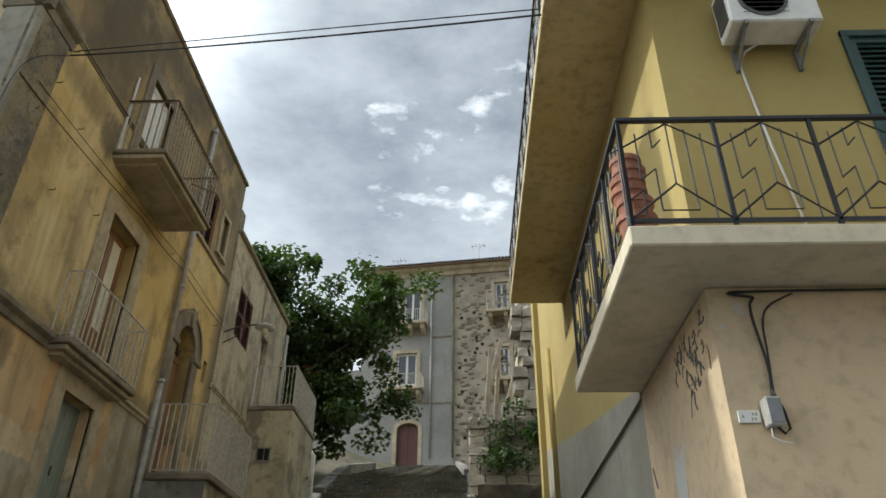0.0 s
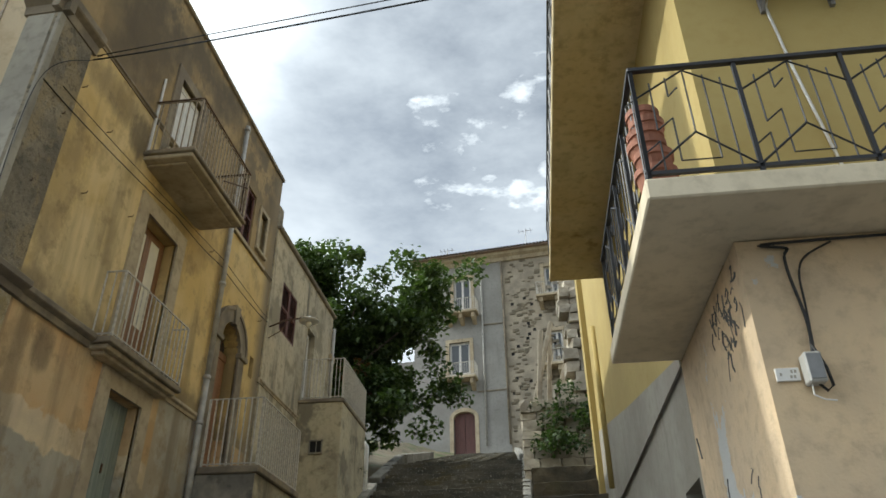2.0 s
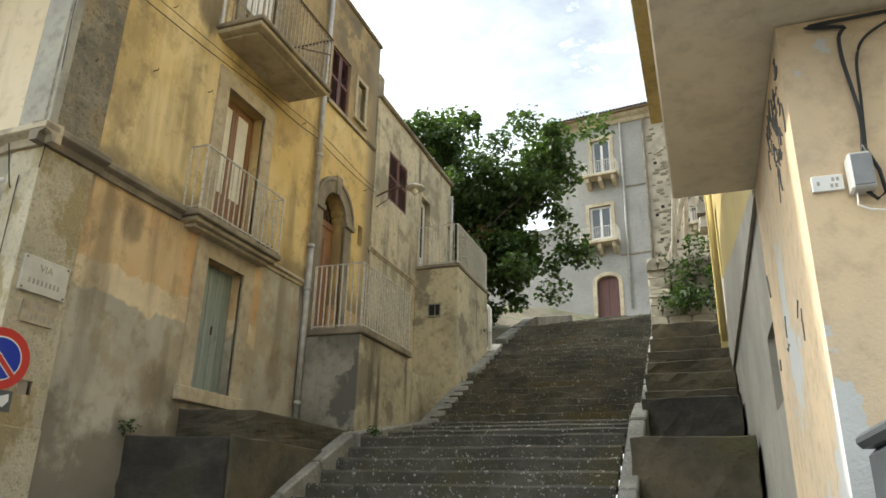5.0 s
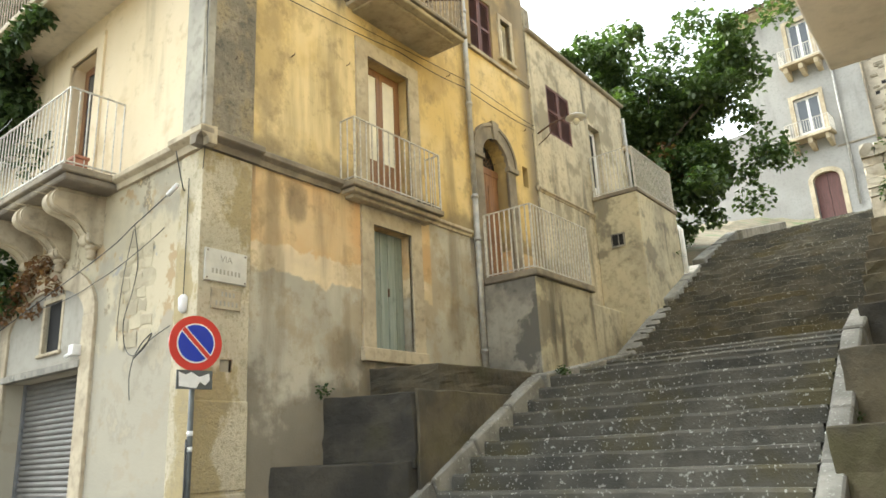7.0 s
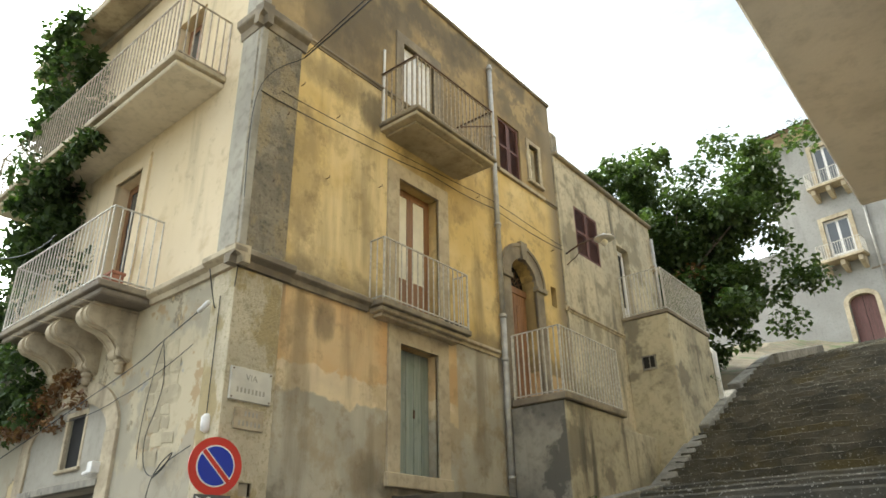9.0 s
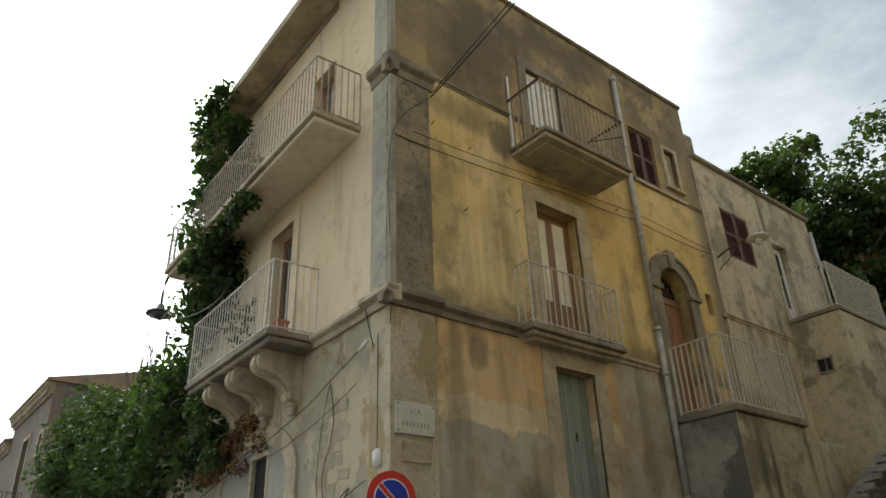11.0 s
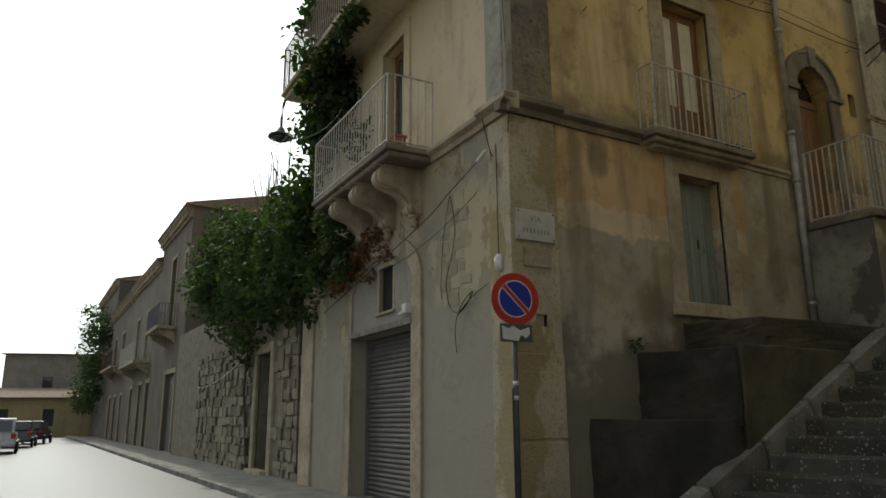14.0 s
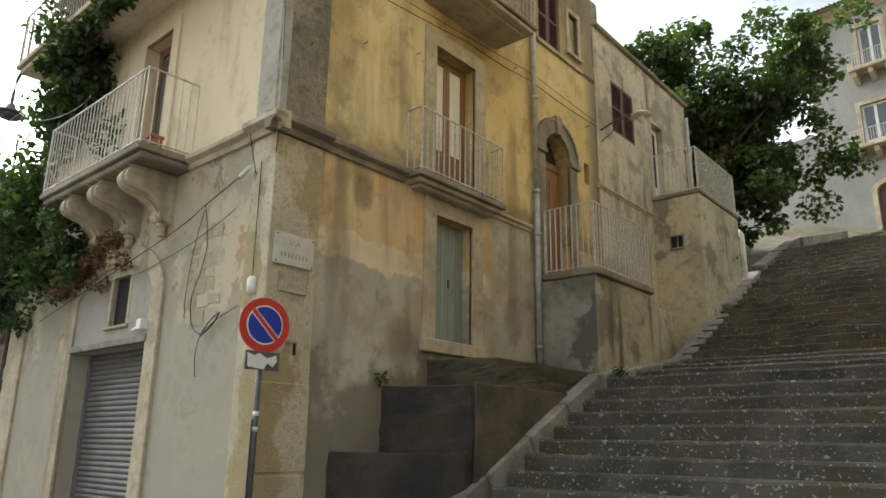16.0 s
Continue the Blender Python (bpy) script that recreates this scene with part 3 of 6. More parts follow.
def sloped_kerb(name, a, b, width, height, count, parent):
    a, b = Vector(a), Vector(b)
    d = b - a
    long = d.length / count
    yaw = math.degrees(math.atan2(d.y, d.x))
    tilt = -math.degrees(math.atan2(d.z, Vector((d.x, d.y)).length))
    first = None
    for i in range(count):
        p = a + d * ((i + 0.5) / count)
        m = pose(p.x, p.y, p.z, 0, tilt, yaw)
        if first is None:
            first = part(name, bx(-long / 2 + 0.008, long / 2 - 0.008, -width / 2, width / 2, -0.5, height, 0.025), KERB, parent, m=m).data
        else:
            piece(name, first, parent, m)


def stair_z(y):
    for (ya, za), (yb, zb) in zip(PROFILE, PROFILE[1:]):
        if y <= yb:
            return za + (zb - za) * (y - ya) / (yb - ya)
    return PROFILE[-1][1]


PROFILE = [(6.1, 0.0), (10.95, 2.6), (14.4, 3.25), (22.7, 7.3), (47, 13.85)]
sloped_kerb("kerb", (-6.30, 6.2, 0.05), (-5.98, 10.75, stair_z(10.75)), 0.26, 0.14, 5, stairs)
sloped_kerb("kerb", (-1.40, 7.3, 0.60), (-1.40, 11.2, 2.70), 0.24, 0.12, 4, stairs)
sloped_kerb("kerb", (-1.42, 11.5, 2.72), (-1.42, 12.7, 3.12), 0.26, 0.16, 1, stairs)
sloped_kerb("kerb", (-1.52, 13.0, 2.95), (-1.52, 14.5, 3.2), 0.24, 0.10, 2, stairs)
sloped_kerb("kerb", (-1.52, 14.5, 3.2), (-1.55, 22.7, 7.25), 0.24, 0.12, 7, stairs)
sloped_kerb("kerb", (-1.6, 22.7, 7.3), (-2.2, 44, 13.1), 0.3, 0.18, 12, stairs)
sloped_kerb("kerb", (-6.02, 10.85, 2.55), (-6.0, 14.4, 3.15), 0.36, 0.10, 3, stairs)
sloped_kerb("kerb", (-5.98, 14.4, 3.15), (-5.98, 17.0, 4.45), 0.40, 0.10, 2, stairs)
sloped_kerb("kerb", (-6.0, 17.4, 4.7), (-6.0, 20.0, 6.0), 0.36, 0.14, 2, stairs)
sloped_kerb("kerb", (-6.0, 20.4, 6.2), (-6.0, 24.5, 7.9), 0.36, 0.18, 3, stairs)
sloped_kerb("kerb", (-6.1, 25.5, 8.1), (-6.3, 34.5, 10.5), 0.35, 0.25, 6, stairs)

# hillside each side of the stairway
bm = bmesh.new()


def hill(x, y):
    z = stair_z(y) - 0.15
    return z + 0.35 * noise.noise(Vector((x * 0.4, y * 0.4, 0))) + (0.9 * min(1, (-6.6 - x) / 2.0) if x < -6.6 else 0)


for x0, x1, nx, y0, y1, ny in ((-34, -6.2, 24, 19.2, 60, 30), (-1.5, 22, 20, 17.2, 60, 30)):
    grid = [[bm.verts.new((x0 + (x1 - x0) * i / nx, y0 + (y1 - y0) * j / ny, hill(x0 + (x1 - x0) * i / nx, y0 + (y1 - y0) * j / ny) - (0.25 if x0 > -2 else 0))) for i in range(nx + 1)] for j in range(ny + 1)]
    for j in range(ny):
        for i in range(nx):
            bm.faces.new((grid[j][i], grid[j][i + 1], grid[j + 1][i + 1], grid[j + 1][i]))
    for i in range(nx):
        a, b = grid[0][i], grid[0][i + 1]
        bm.faces.new((a, b, bm.verts.new((b.co.x, b.co.y, 0)), bm.verts.new((a.co.x, a.co.y, 0))))
tagged(part("hillside", bm, EARTH), "overgrown earth slope beside the stairway", "ground", kind="structure")


def plan_block(name, outline, z0, z1, mat, parent, label=""):
    bm = bmesh.new()
    a = [bm.verts.new((x, y, z0)) for x, y in outline]
    b = [bm.verts.new((x, y, z1)) for x, y in outline]
    bm.faces.new(a[::-1])
    bm.faces.new(b)
    for i in range(len(a)):
        j = (i + 1) % len(a)
        bm.faces.new((a[i], a[j], b[j], b[i]))
    bmesh.ops.bevel(bm, geom=[e for e in bm.edges], offset=0.014, segments=1, affect="EDGES")
    bmesh.ops.triangulate(bm, faces=[f for f in bm.faces if len(f.verts) > 4])
    bmesh.ops.subdivide_edges(bm, edges=[e for e in bm.edges if e.calc_length() > 0.25], cuts=7, use_grid_fill=True)
    for v in bm.verts:
        d = noise.noise_vector(v.co * 2.3) * 0.035 + noise.noise_vector(v.co * 8.0) * 0.035
        v.co += Vector((d.x, d.y, d.z * 0.6))
    return part(name, bm, mat, parent, label)


plinth = thing("masonry_plinth", Z0, "dark mossy stepped masonry plinth against the ochre house", "plinth", kind="structure")
plan_block("course", [(-7.32, 6.31), (-6.14, 7.60), (-6.14, 11.15), (-7.32, 11.15)], -0.1, 1.40, DARKBLOCK, plinth)
plan_block("course", [(-7.32, 7.21), (-6.12, 7.68), (-6.12, 11.14), (-7.32, 11.14)], 1.3, 2.27, DARKBLOCK, plinth)
plan_block("course", [(-7.32, 8.15), (-6.16, 8.35), (-6.16, 11.13), (-7.32, 11.13)], 2.2, 2.70, MASONRY, plinth)
plan_block("side_facing", [(-6.15, 7.75), (-6.08, 7.75), (-6.08, 11.13), (-6.15, 11.13)], -0.1, 2.31, MASONRY, plinth, "brown mossy rendered side")

terraces = thing("side_terraces", Z0, "tall stepped masonry terraces beside the stairway", "terrace", kind="structure")
for y0, y1, z0, z1, mt in ((8.0, 9.6, -0.1, 1.55, MASONRY), (9.5, 12.1, 0.5, 2.39, MASONRY), (12.0, 13.0, 1.5, 3.24, DARKBLOCK), (12.9, 13.5, 2.5, 3.5, MASONRY), (13.3, 14.0, 2.8, 3.87, MASONRY), (13.86, 14.6, 3, 4.2, MASONRY), (14.4, 15.5, 3.2, 4.5, MASONRY), (15.2, 16.9, 3.4, 4.95, MASONRY), (16.6, 19.5, 4, 5.6, MASONRY)):
    plan_block("terrace_block", [(-1.38, y0), (0.12, y0 - 0.03), (0.12, y1), (-1.38, y1)], z0, z1, mt, terraces)


# ---- railings, windows, doors ----
def railing(parent, pts, z0, z1, mat, gap=0.11, r=0.009, m=None, flat=0.012, mid=None):
    # posts and bars along a line of (x, y) points
    for a, b in zip(pts, pts[1:]):
        a, b = Vector(a), Vector(b)
        d = b - a
        yaw = math.degrees(math.atan2(d.y, d.x))
        L = d.length
        for z in (z0 + 0.05, z1):
            part("rail", bx(0, L, -flat, flat, z - flat * 0.8, z + flat * 0.8), mat, parent, m=pose(a.x, a.y, 0, 0, 0, yaw))
        n = max(1, round(L / gap))
        me = None
        for i in range(0 if a == Vector(pts[0]) else 1, n + 1):
            rr = r * (1.7 if i in (0, n) else 1)
            p = a + d * (i / n)
            mm = pose(p.x, p.y, 0, 0, 0, yaw)
            if i in (0, n) or me is None:
                ob = part("post" if i in (0, n) else "baluster", bx(-rr, rr, -rr, rr, z0, z1), mat, parent, m=mm)
                if i not in (0, n):
                    me = ob.data
            else:
                piece("baluster", me, parent, mm)


def french_window(parent, x0, x1, z0, z1, depth, frame_mat, pane_mat, m=None, panel=0.55, leafs=2, name="french_window"):
    # black backing sheet, the room's shade put into its colour
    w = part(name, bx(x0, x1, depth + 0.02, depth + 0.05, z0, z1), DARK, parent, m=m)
    fr = bmesh.new()
    t = 0.07
    box(fr, x0, x0 + t, depth - 0.03, depth + 0.03, z0, z1)
    box(fr, x1 - t, x1, depth - 0.03, depth + 0.03, z0, z1)
    box(fr, x0 + t, x1 - t, depth - 0.03, depth + 0.03, z1 - t, z1)
    box(fr, x0 + t, x1 - t, depth - 0.03, depth + 0.03, z0, z0 + t)
    part("frame", fr, frame_mat, w)
    step = (x1 - x0 - 2 * t) / leafs
    for i in range(leafs):
        a, b = x0 + t + step * i + 0.004, x0 + t + step * (i + 1) - 0.004
        lf = bmesh.new()
        s = 0.075
        y0, y1 = depth - 0.045, depth
        box(lf, a, a + s, y0, y1, z0 + t, z1 - t)
        box(lf, b - s, b, y0, y1, z0 + t, z1 - t)
        box(lf, a + s, b - s, y0, y1, z1 - t - s, z1 - t)
        box(lf, a + s, b - s, y0, y1, z0 + t, z0 + t + max(panel, 0.1))
        part("sash", lf, frame_mat, w)
        part("pane", bx(a + s, b - s, depth - 0.03, depth - 0.022, z0 + t + max(panel, 0.1), z1 - t - s), pane_mat, w)
    return w


def shutters(parent, x0, x1, z0, z1, y, mat, m=None, leafs=2, name="shuttered_window"):
    # black sheet stands for the shade seen between the slats
    w = part(name, bx(x0, x1, y + 0.05, y + 0.08, z0, z1), DARK, parent, m=m)
    step = (x1 - x0) / leafs
    slat = None
    for i in range(leafs):
        a, b = x0 + step * i + 0.006, x0 + step * (i + 1) - 0.006
        fr = bmesh.new()
        s = 0.06
        box(fr, a, a + s, y - 0.02, y + 0.02, z0, z1)
        box(fr, b - s, b, y - 0.02, y + 0.02, z0, z1)
        for zz in (z0, (z0 + z1) / 2 - s / 2, z1 - s):
            box(fr, a + s, b - s, y - 0.02, y + 0.02, zz, zz + s)
        part("shutter_frame", fr, mat, w)
        n = max(4, int((z1 - z0) / 0.065))
        for k in range(n):
            z = z0 + s + (z1 - z0 - 2 * s) * (k + 0.5) / n
            if slat is None:
                slat = part("slat", bx(-(b - a) / 2 + s, (b - a) / 2 - s, -0.004, 0.004, -0.034, 0.034), mat, w, m=pose((a + b) / 2, y, z, -32)).data
            else:
                piece("slat", slat, w, pose((a + b) / 2, y, z, -32))
    return w


def surround(parent, x0, x1, z0, z1, width, mat, m=None, sill=True, proud=0.04, name="surround"):
    edge = [(x0 - width, z0), (x0 - width, z1 + width), (x1 + width, z1 + width), (x1 + width, z0), (x1, z0), (x1, z1), (x0, z1), (x0, z0)]
    if sill:
        part("sill", bx(x0 - width - 0.03, x1 + width + 0.03, -proud - 0.04, 0.03, z0 - width * 0.75, z0 - 0.001, 0.012), mat, parent, m=m)
    return part(name, prism(bmesh.new(), edge, -proud, 0.03), mat, parent, m=m)


def plank_door(parent, x0, x1, z0, z1, y, mat, m=None, planks=5, name="door"):
    d = part(name, bx(x0, x1, y + 0.03, y + 0.05, z0, z1), mat, parent, m=m)
    w = (x1 - x0) / planks
    me = None
    for i in range(planks):
        mm = pose(x0 + w * (i + 0.5), y, 0)
        if me is None:
            me = part("plank", bx(-w / 2 + 0.004, w / 2 - 0.004, -0.015, 0.028, z0 + 0.01, z1 - 0.005, 0.004), mat, d, m=mm).data
        else:
            piece("plank", me, d, mm)
    part("lock", bx(x0 + w * 2.9, x0 + w * 3.05, y - 0.035, y - 0.014, (z0 + z1) / 2 - 0.08, (z0 + z1) / 2 + 0.05), RUST, d)
    return d


# ---- ochre corner house ----
FA = pose(-7.3, 5.22, 0, 0, 0, 90)
FS = FA.inverted() @ pose(-7.3, 5.222, 0, 0, 0, -1.5)
house = thing("corner_house", FA, "three-storey corner house with stained ochre plaster and iron balconies", "house")
W_ALLEY, H = 8.53, 12.45
bm = wall(bmesh.new(), 0, W_ALLEY, 0, H, 0.42, [(3.06, 3.98, 3.03, 4.98), (3.0, 4.06, 5.45, 7.93), (3.1, 4.0, 8.8, 10.95), (6.30, 7.26, 4.47, 7.65), (7.93, 8.15, 6.95, 7.42), (6.23, 7.08, 9.62, 11.0), (7.43, 7.83, 9.85, 10.85), (0.31, 0.49, 2.53, 2.68)])
part("alley_wall", bm, OCHRE, house)
part("arch_spandrel", arch_fill(bmesh.new(), 6.30, 7.26, 7.16, 0.49, 0.003, 0.41), OCHRE, house)
SW = 8.35
bm = wall(bmesh.new(), -SW, 0, 0, H, 0.45, [(-5.35, -2.80, -0.01, 2.87), (-4.12, -3.55, 3.20, 3.97), (-4.05, -3.13, 5.5, 8.05), (-2.75, -1.85, 8.75, 10.9), (-6.6, -5.7, 8.75, 10.9)])
part("street_wall", bm, CREAM, house, m=FS)
# roof slab and closing walls added behind the fronts to cast the shadow
bm = bmesh.new()
box(bm, 0.05, W_ALLEY - 0.02, 0.42, 9.0, H - 0.3, H - 0.05)
box(bm, W_ALLEY - 0.3, W_ALLEY - 0.02, 0.42, 9.0, 4, H - 0.31)
box(bm, 0.4, W_ALLEY - 0.31, 8.7, 9.0, 0, H - 0.31)
part("roof", bm, LEDGE, house)
bm = bmesh.new()
box(bm, -0.05, W_ALLEY + 0.02, -0.06, 0.45, H, H + 0.09, 0.015)
part("coping", bm, LEDGE, house)
part("party_pier", bx(W_ALLEY - 0.02, W_ALLEY + 0.3, -0.03, 0.5, 4.5, 11.75, 0.03), PILASTER, house)
part("eave", bx(-SW, 0.06, -0.62, -0.002, H - 0.12, H + 0.10, 0.02), SLAB, house, m=FS)
# corner pilaster, storey by storey
for z0, z1, mt, mt2, pr in ((0, 5.28, CORNER, CORNER, 0.035), (5.5, 9.2, PILASTER, SMOOTHGREY, 0.05), (9.58, H, OCHRE, SMOOTHGREY, 0.04)):
    if z0 == 0:
        part("pilaster", wall(bmesh.new(), -pr, 0.71, z0, z1, pr + 0.06, [(0.31, 0.49, 2.53, 2.68)]), mt, house, m=pose(0, -pr, 0))
    else:
        part("pilaster", bx(-pr, 0.71, -pr, 0.06, z0, z1, 0.01), mt, house)
    part("pilaster", bx(-0.46, pr + 0.003, -pr - 0.002, 0.06, z0, z1, 0.01), mt2, house, m=FS)
rng = random.Random(4)
for z0, z1 in ((0.0, 1.15), (1.17, 2.2)):
    part("corner_block", bx(-0.05, 0.73, -0.05 - rng.uniform(0, 0.01), 0.04, z0, z1, 0.02), CORNER, house)


def ledge(parent, x0, x1, z0, z1, out, m=None, name="ledge", mat=LEDGE):
    pr = [(0.05, z0), (-out * 0.35, z0), (-out * 0.45, z0 + (z1 - z0) * 0.4), (-out * 0.9, z0 + (z1 - z0) * 0.55), (-out, z0 + (z1 - z0) * 0.62), (-out, z1 - 0.02), (-out * 0.9, z1), (0.05, z1 + 0.02)]
    return part(name, prism(bmesh.new(), pr, x0, x1, "x"), mat, parent, m=m)


ledge(house, -0.18, 0.80, 5.30, 5.52, 0.19)
ledge(house, 0.80, 2.33, 5.30, 5.50, 0.13)
ledge(house, 4.53, 5.78, 5.33, 5.46, 0.07, name="ledge", mat=TRIM)
ledge(house, -0.55, 0.19, 5.302, 5.522, 0.19, FS, mat=TRIM)
ledge(house, -2.10, -0.55, 5.30, 5.50, 0.13, FS, mat=TRIM)
ledge(house, -SW, -5.6, 5.30, 5.50, 0.13, FS)
ledge(house, -0.15, 0.80, 9.22, 9.56, 0.15)
ledge(house, -0.52, 0.16, 9.222, 9.562, 0.15, FS)
ledge(house, 0.80, W_ALLEY, 9.52, 9.60, 0.05)
part("ledge_return", bx(8.45, 8.9, -0.05, 0.1, 7.0, 7.12), TRIM, house)

# green door, tall window and its shallow balcony
surround(house, 3.06, 3.98, 3.03, 4.98, 0.27, TRIM)
plank_door(house, 3.06, 3.98, 3.03, 4.98, 0.20, GREENWOOD)
surround(house, 3.0, 4.06, 5.52, 7.93, 0.27, TRIM, sill=False)
french_window(house, 3.0, 4.06, 5.45, 7.93, 0.24, BROWNWOOD, CURTAIN, panel=0.7)
balcony = part("balcony", bx(2.33, 4.53, -0.34, 0.02, 5.38, 5.47, 0.012), LEDGE, house)
part("moulding", bx(2.39, 4.47, -0.27, 0.02, 5.31, 5.379, 0.012), TRIM, balcony)
part("moulding", bx(2.47, 4.39, -0.19, 0.02, 5.25, 5.309, 0.012), TRIM, balcony)
railing(balcony, [(2.38, -0.0), (2.38, -0.30), (4.48, -0.30), (4.48, 0.0)], 5.47, 6.50, IRON_W, 0.135, 0.008)
# upper balcony
ub = part("balcony", bx(2.5, 4.8, -0.88, 0.02, 8.745, 8.80, 0.012), LEDGE, house)
part("moulding", bx(2.54, 4.76, -0.83, 0.02, 8.665, 8.744, 0.015), SLAB, ub)
part("soffit_panel", bx(2.68, 4.62, -0.68, 0.02, 8.62, 8.664, 0.012), SLAB, ub)
railing(ub, [(2.56, 0.0), (2.56, -0.83), (4.74, -0.83), (4.74, 0.0)], 8.80, 9.86, IRON_R, 0.115)
for a, b in (((2.54, -0.86), (4.76, -0.80)), ((2.53, -0.80), (2.59, 0.0)), ((4.71, -0.80), (4.77, 0.0))):
    part("handrail", bx(a[0], b[0], a[1], b[1], 9.865, 9.895, 0.006), RUST, ub, "rusty brown handrail")
part("stay", tube(bmesh.new(), [(2.58, -0.03, 8.8), (2.58, -0.03, 10.45)], 0.022, 8), WHITEPAINT, ub, "white upright pole")
part("stay", tube(bmesh.new(), [(3.75, -0.83, 9.02), (4.74, -0.83, 9.55)], 0.014, 6), RUST, ub)
surround(house, 3.1, 4.0, 8.8, 10.95, 0.2, LEDGE, sill=False)
french_window(house, 3.1, 4.0, 8.8, 10.95, 0.1, WHITEPAINT, WHITEPAINT, panel=0.9)
# arched door
sur = arch_band(bmesh.new(), 6.30, 7.26, 7.16, 0.49, 0.30, -0.06, 0.03)
box(sur, 6.02, 6.30, -0.05, 0.03, 4.47, 7.08, 0.008)
box(sur, 7.26, 7.54, -0.05, 0.03, 4.47, 7.08, 0.008)
box(sur, 5.97, 6.32, -0.10, 0.03, 7.08, 7.19, 0.01)
box(sur, 7.24, 7.62, -0.10, 0.03, 7.08, 7.19, 0.01)
prism(sur, [(6.71, 7.62), (6.85, 7.62), (6.90, 8.02), (6.66, 8.02)], -0.11, 0.02)
arch_band(sur, 6.04, 7.52, 7.19, 0.72, 0.07, -0.085, 0.02)
part("arch_surround", sur, LEDGE, house)
# black sheet behind the leaves and fanlight in place of an unlit hall
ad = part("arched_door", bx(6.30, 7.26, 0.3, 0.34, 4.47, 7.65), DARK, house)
for a, b in ((6.32, 6.775), (6.785, 7.24)):
    dr = bmesh.new()
    box(dr, a, b, 0.24, 0.28, 4.5, 6.98, 0.006)
    for z0, z1 in ((4.65, 5.4), (5.5, 6.75)):
        box(dr, a + 0.08, b - 0.08, 0.225, 0.242, z0, z1, 0.012)
    part("leaf", dr, BROWNWOOD, ad)
part("transom", bx(6.30, 7.26, 0.22, 0.29, 6.98, 7.12), BROWNWOOD, ad)
fan = bmesh.new()
for i in range(1, 8):
    a = math.pi * i / 8
    tube(fan, [(6.78 + 0.1 * math.cos(a), 0.25, 7.13 + 0.1 * math.sin(a)), (6.78 + 0.48 * math.cos(a), 0.25, 7.13 + 0.48 * math.sin(a))], 0.011, 5)
for r in (0.1, 0.26):
    tube(fan, [(6.78 + r * math.cos(math.pi * i / 10), 0.25, 7.13 + r * math.sin(math.pi * i / 10)) for i in range(11)], 0.011, 5)
part("fanlight_grille", fan, RUST, ad)
# shallow openings closed by black sheets, their inner shade is painted
part("small_opening", bx(7.93, 8.15, 0.25, 0.28, 6.95, 7.42), DARK, house)
part("wall_hole", bx(0.31, 0.49, 0.12, 0.15, 2.53, 2.68), DARK, house)
shutters(house, 6.23, 7.08, 9.62, 11.0, 0.06, REDSHUT)
part("sill", bx(6.12, 7.95, -0.06, 0.02, 9.52, 9.60), TRIM, house)
surround(house, 7.43, 7.83, 9.85, 10.85, 0.10, TRIM)
french_window(house, 7.43, 7.83, 9.85, 10.85, 0.12, GREYHOUSE, CURTAIN, panel=0.1, leafs=1, name="window")

# street front: garage, balconies
g = part("garage_shutter", bx(-5.35, -2.80, 0.33, 0.36, 0, 2.87), SHUTTER, house, m=FS)
slat = None
for i in range(34):
    if slat is None:
        slat = part("slat", prism(bmesh.new(), [(0.0, 0.0), (-0.024, 0.02), (-0.03, 0.045), (-0.012, 0.078), (0.0, 0.082)], -1.26, 1.26, "x"), SHUTTER, g, m=pose(-4.075, 0.325, 0.03)).data
    else:
        piece("slat", slat, g, pose(-4.075, 0.325, 0.03 + 0.083 * i))
part("side_channel", bx(-5.35, -5.27, 0.27, 0.36, 0, 2.87), GALV, g)
part("side_channel", bx(-2.88, -2.80, 0.27, 0.36, 0, 2.87), GALV, g)
gs = bmesh.new()
box(gs, -2.80, -2.46, -0.05, 0.03, 0, 3.6, 0.01)
box(gs, -5.69, -5.35, -0.05, 0.03, 0, 3.6, 0.01)
arch_band(gs, -5.37, -2.78, 3.6, 0.56, 0.32, -0.045, 0.03, 20)
part("garage_surround", gs, TRIM, house, m=FS)
part("lintel", bx(-5.40, -2.76, -0.07, 0.05, 2.87, 2.98, 0.01), CEMENT, house, m=FS)
# black sheet just behind the wall face, painted shade of the recess
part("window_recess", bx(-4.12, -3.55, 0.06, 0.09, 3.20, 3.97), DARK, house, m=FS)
surround(house, -4.12, -3.55, 3.20, 3.97, 0.07, TRIM, FS, proud=0.02)
for k, (x, a) in enumerate(((-8.33, 0.75),)):
    part("pilaster", bx(x, x + a, -0.05 - 0.002 * k, 0.05, 0, 5.28, 0.012), TRIM, house, m=FS)
sb = part("balcony", bx(-5.6, -2.08, -0.82, 0.02, 5.40, 5.50, 0.015), LEDGE, house, m=FS)
part("moulding", bx(-5.56, -2.12, -0.76, 0.02, 5.30, 5.399, 0.02), LEDGE, sb)
railing(sb, [(-5.55, 0), (-5.55, -0.78), (-2.13, -0.78), (-2.13, 0)], 5.50, 6.66, IRON_W, 0.125, 0.007)
# three great scrolled corbels: a round nose rolling back into a smaller foot, with a pendant block beneath
def roll(cy, cz, r, a0, a1, n):
    return [(cy + r * math.cos(radians(a0 + (a1 - a0) * i / n)), cz + r * math.sin(radians(a0 + (a1 - a0) * i / n))) for i in range(n + 1)]


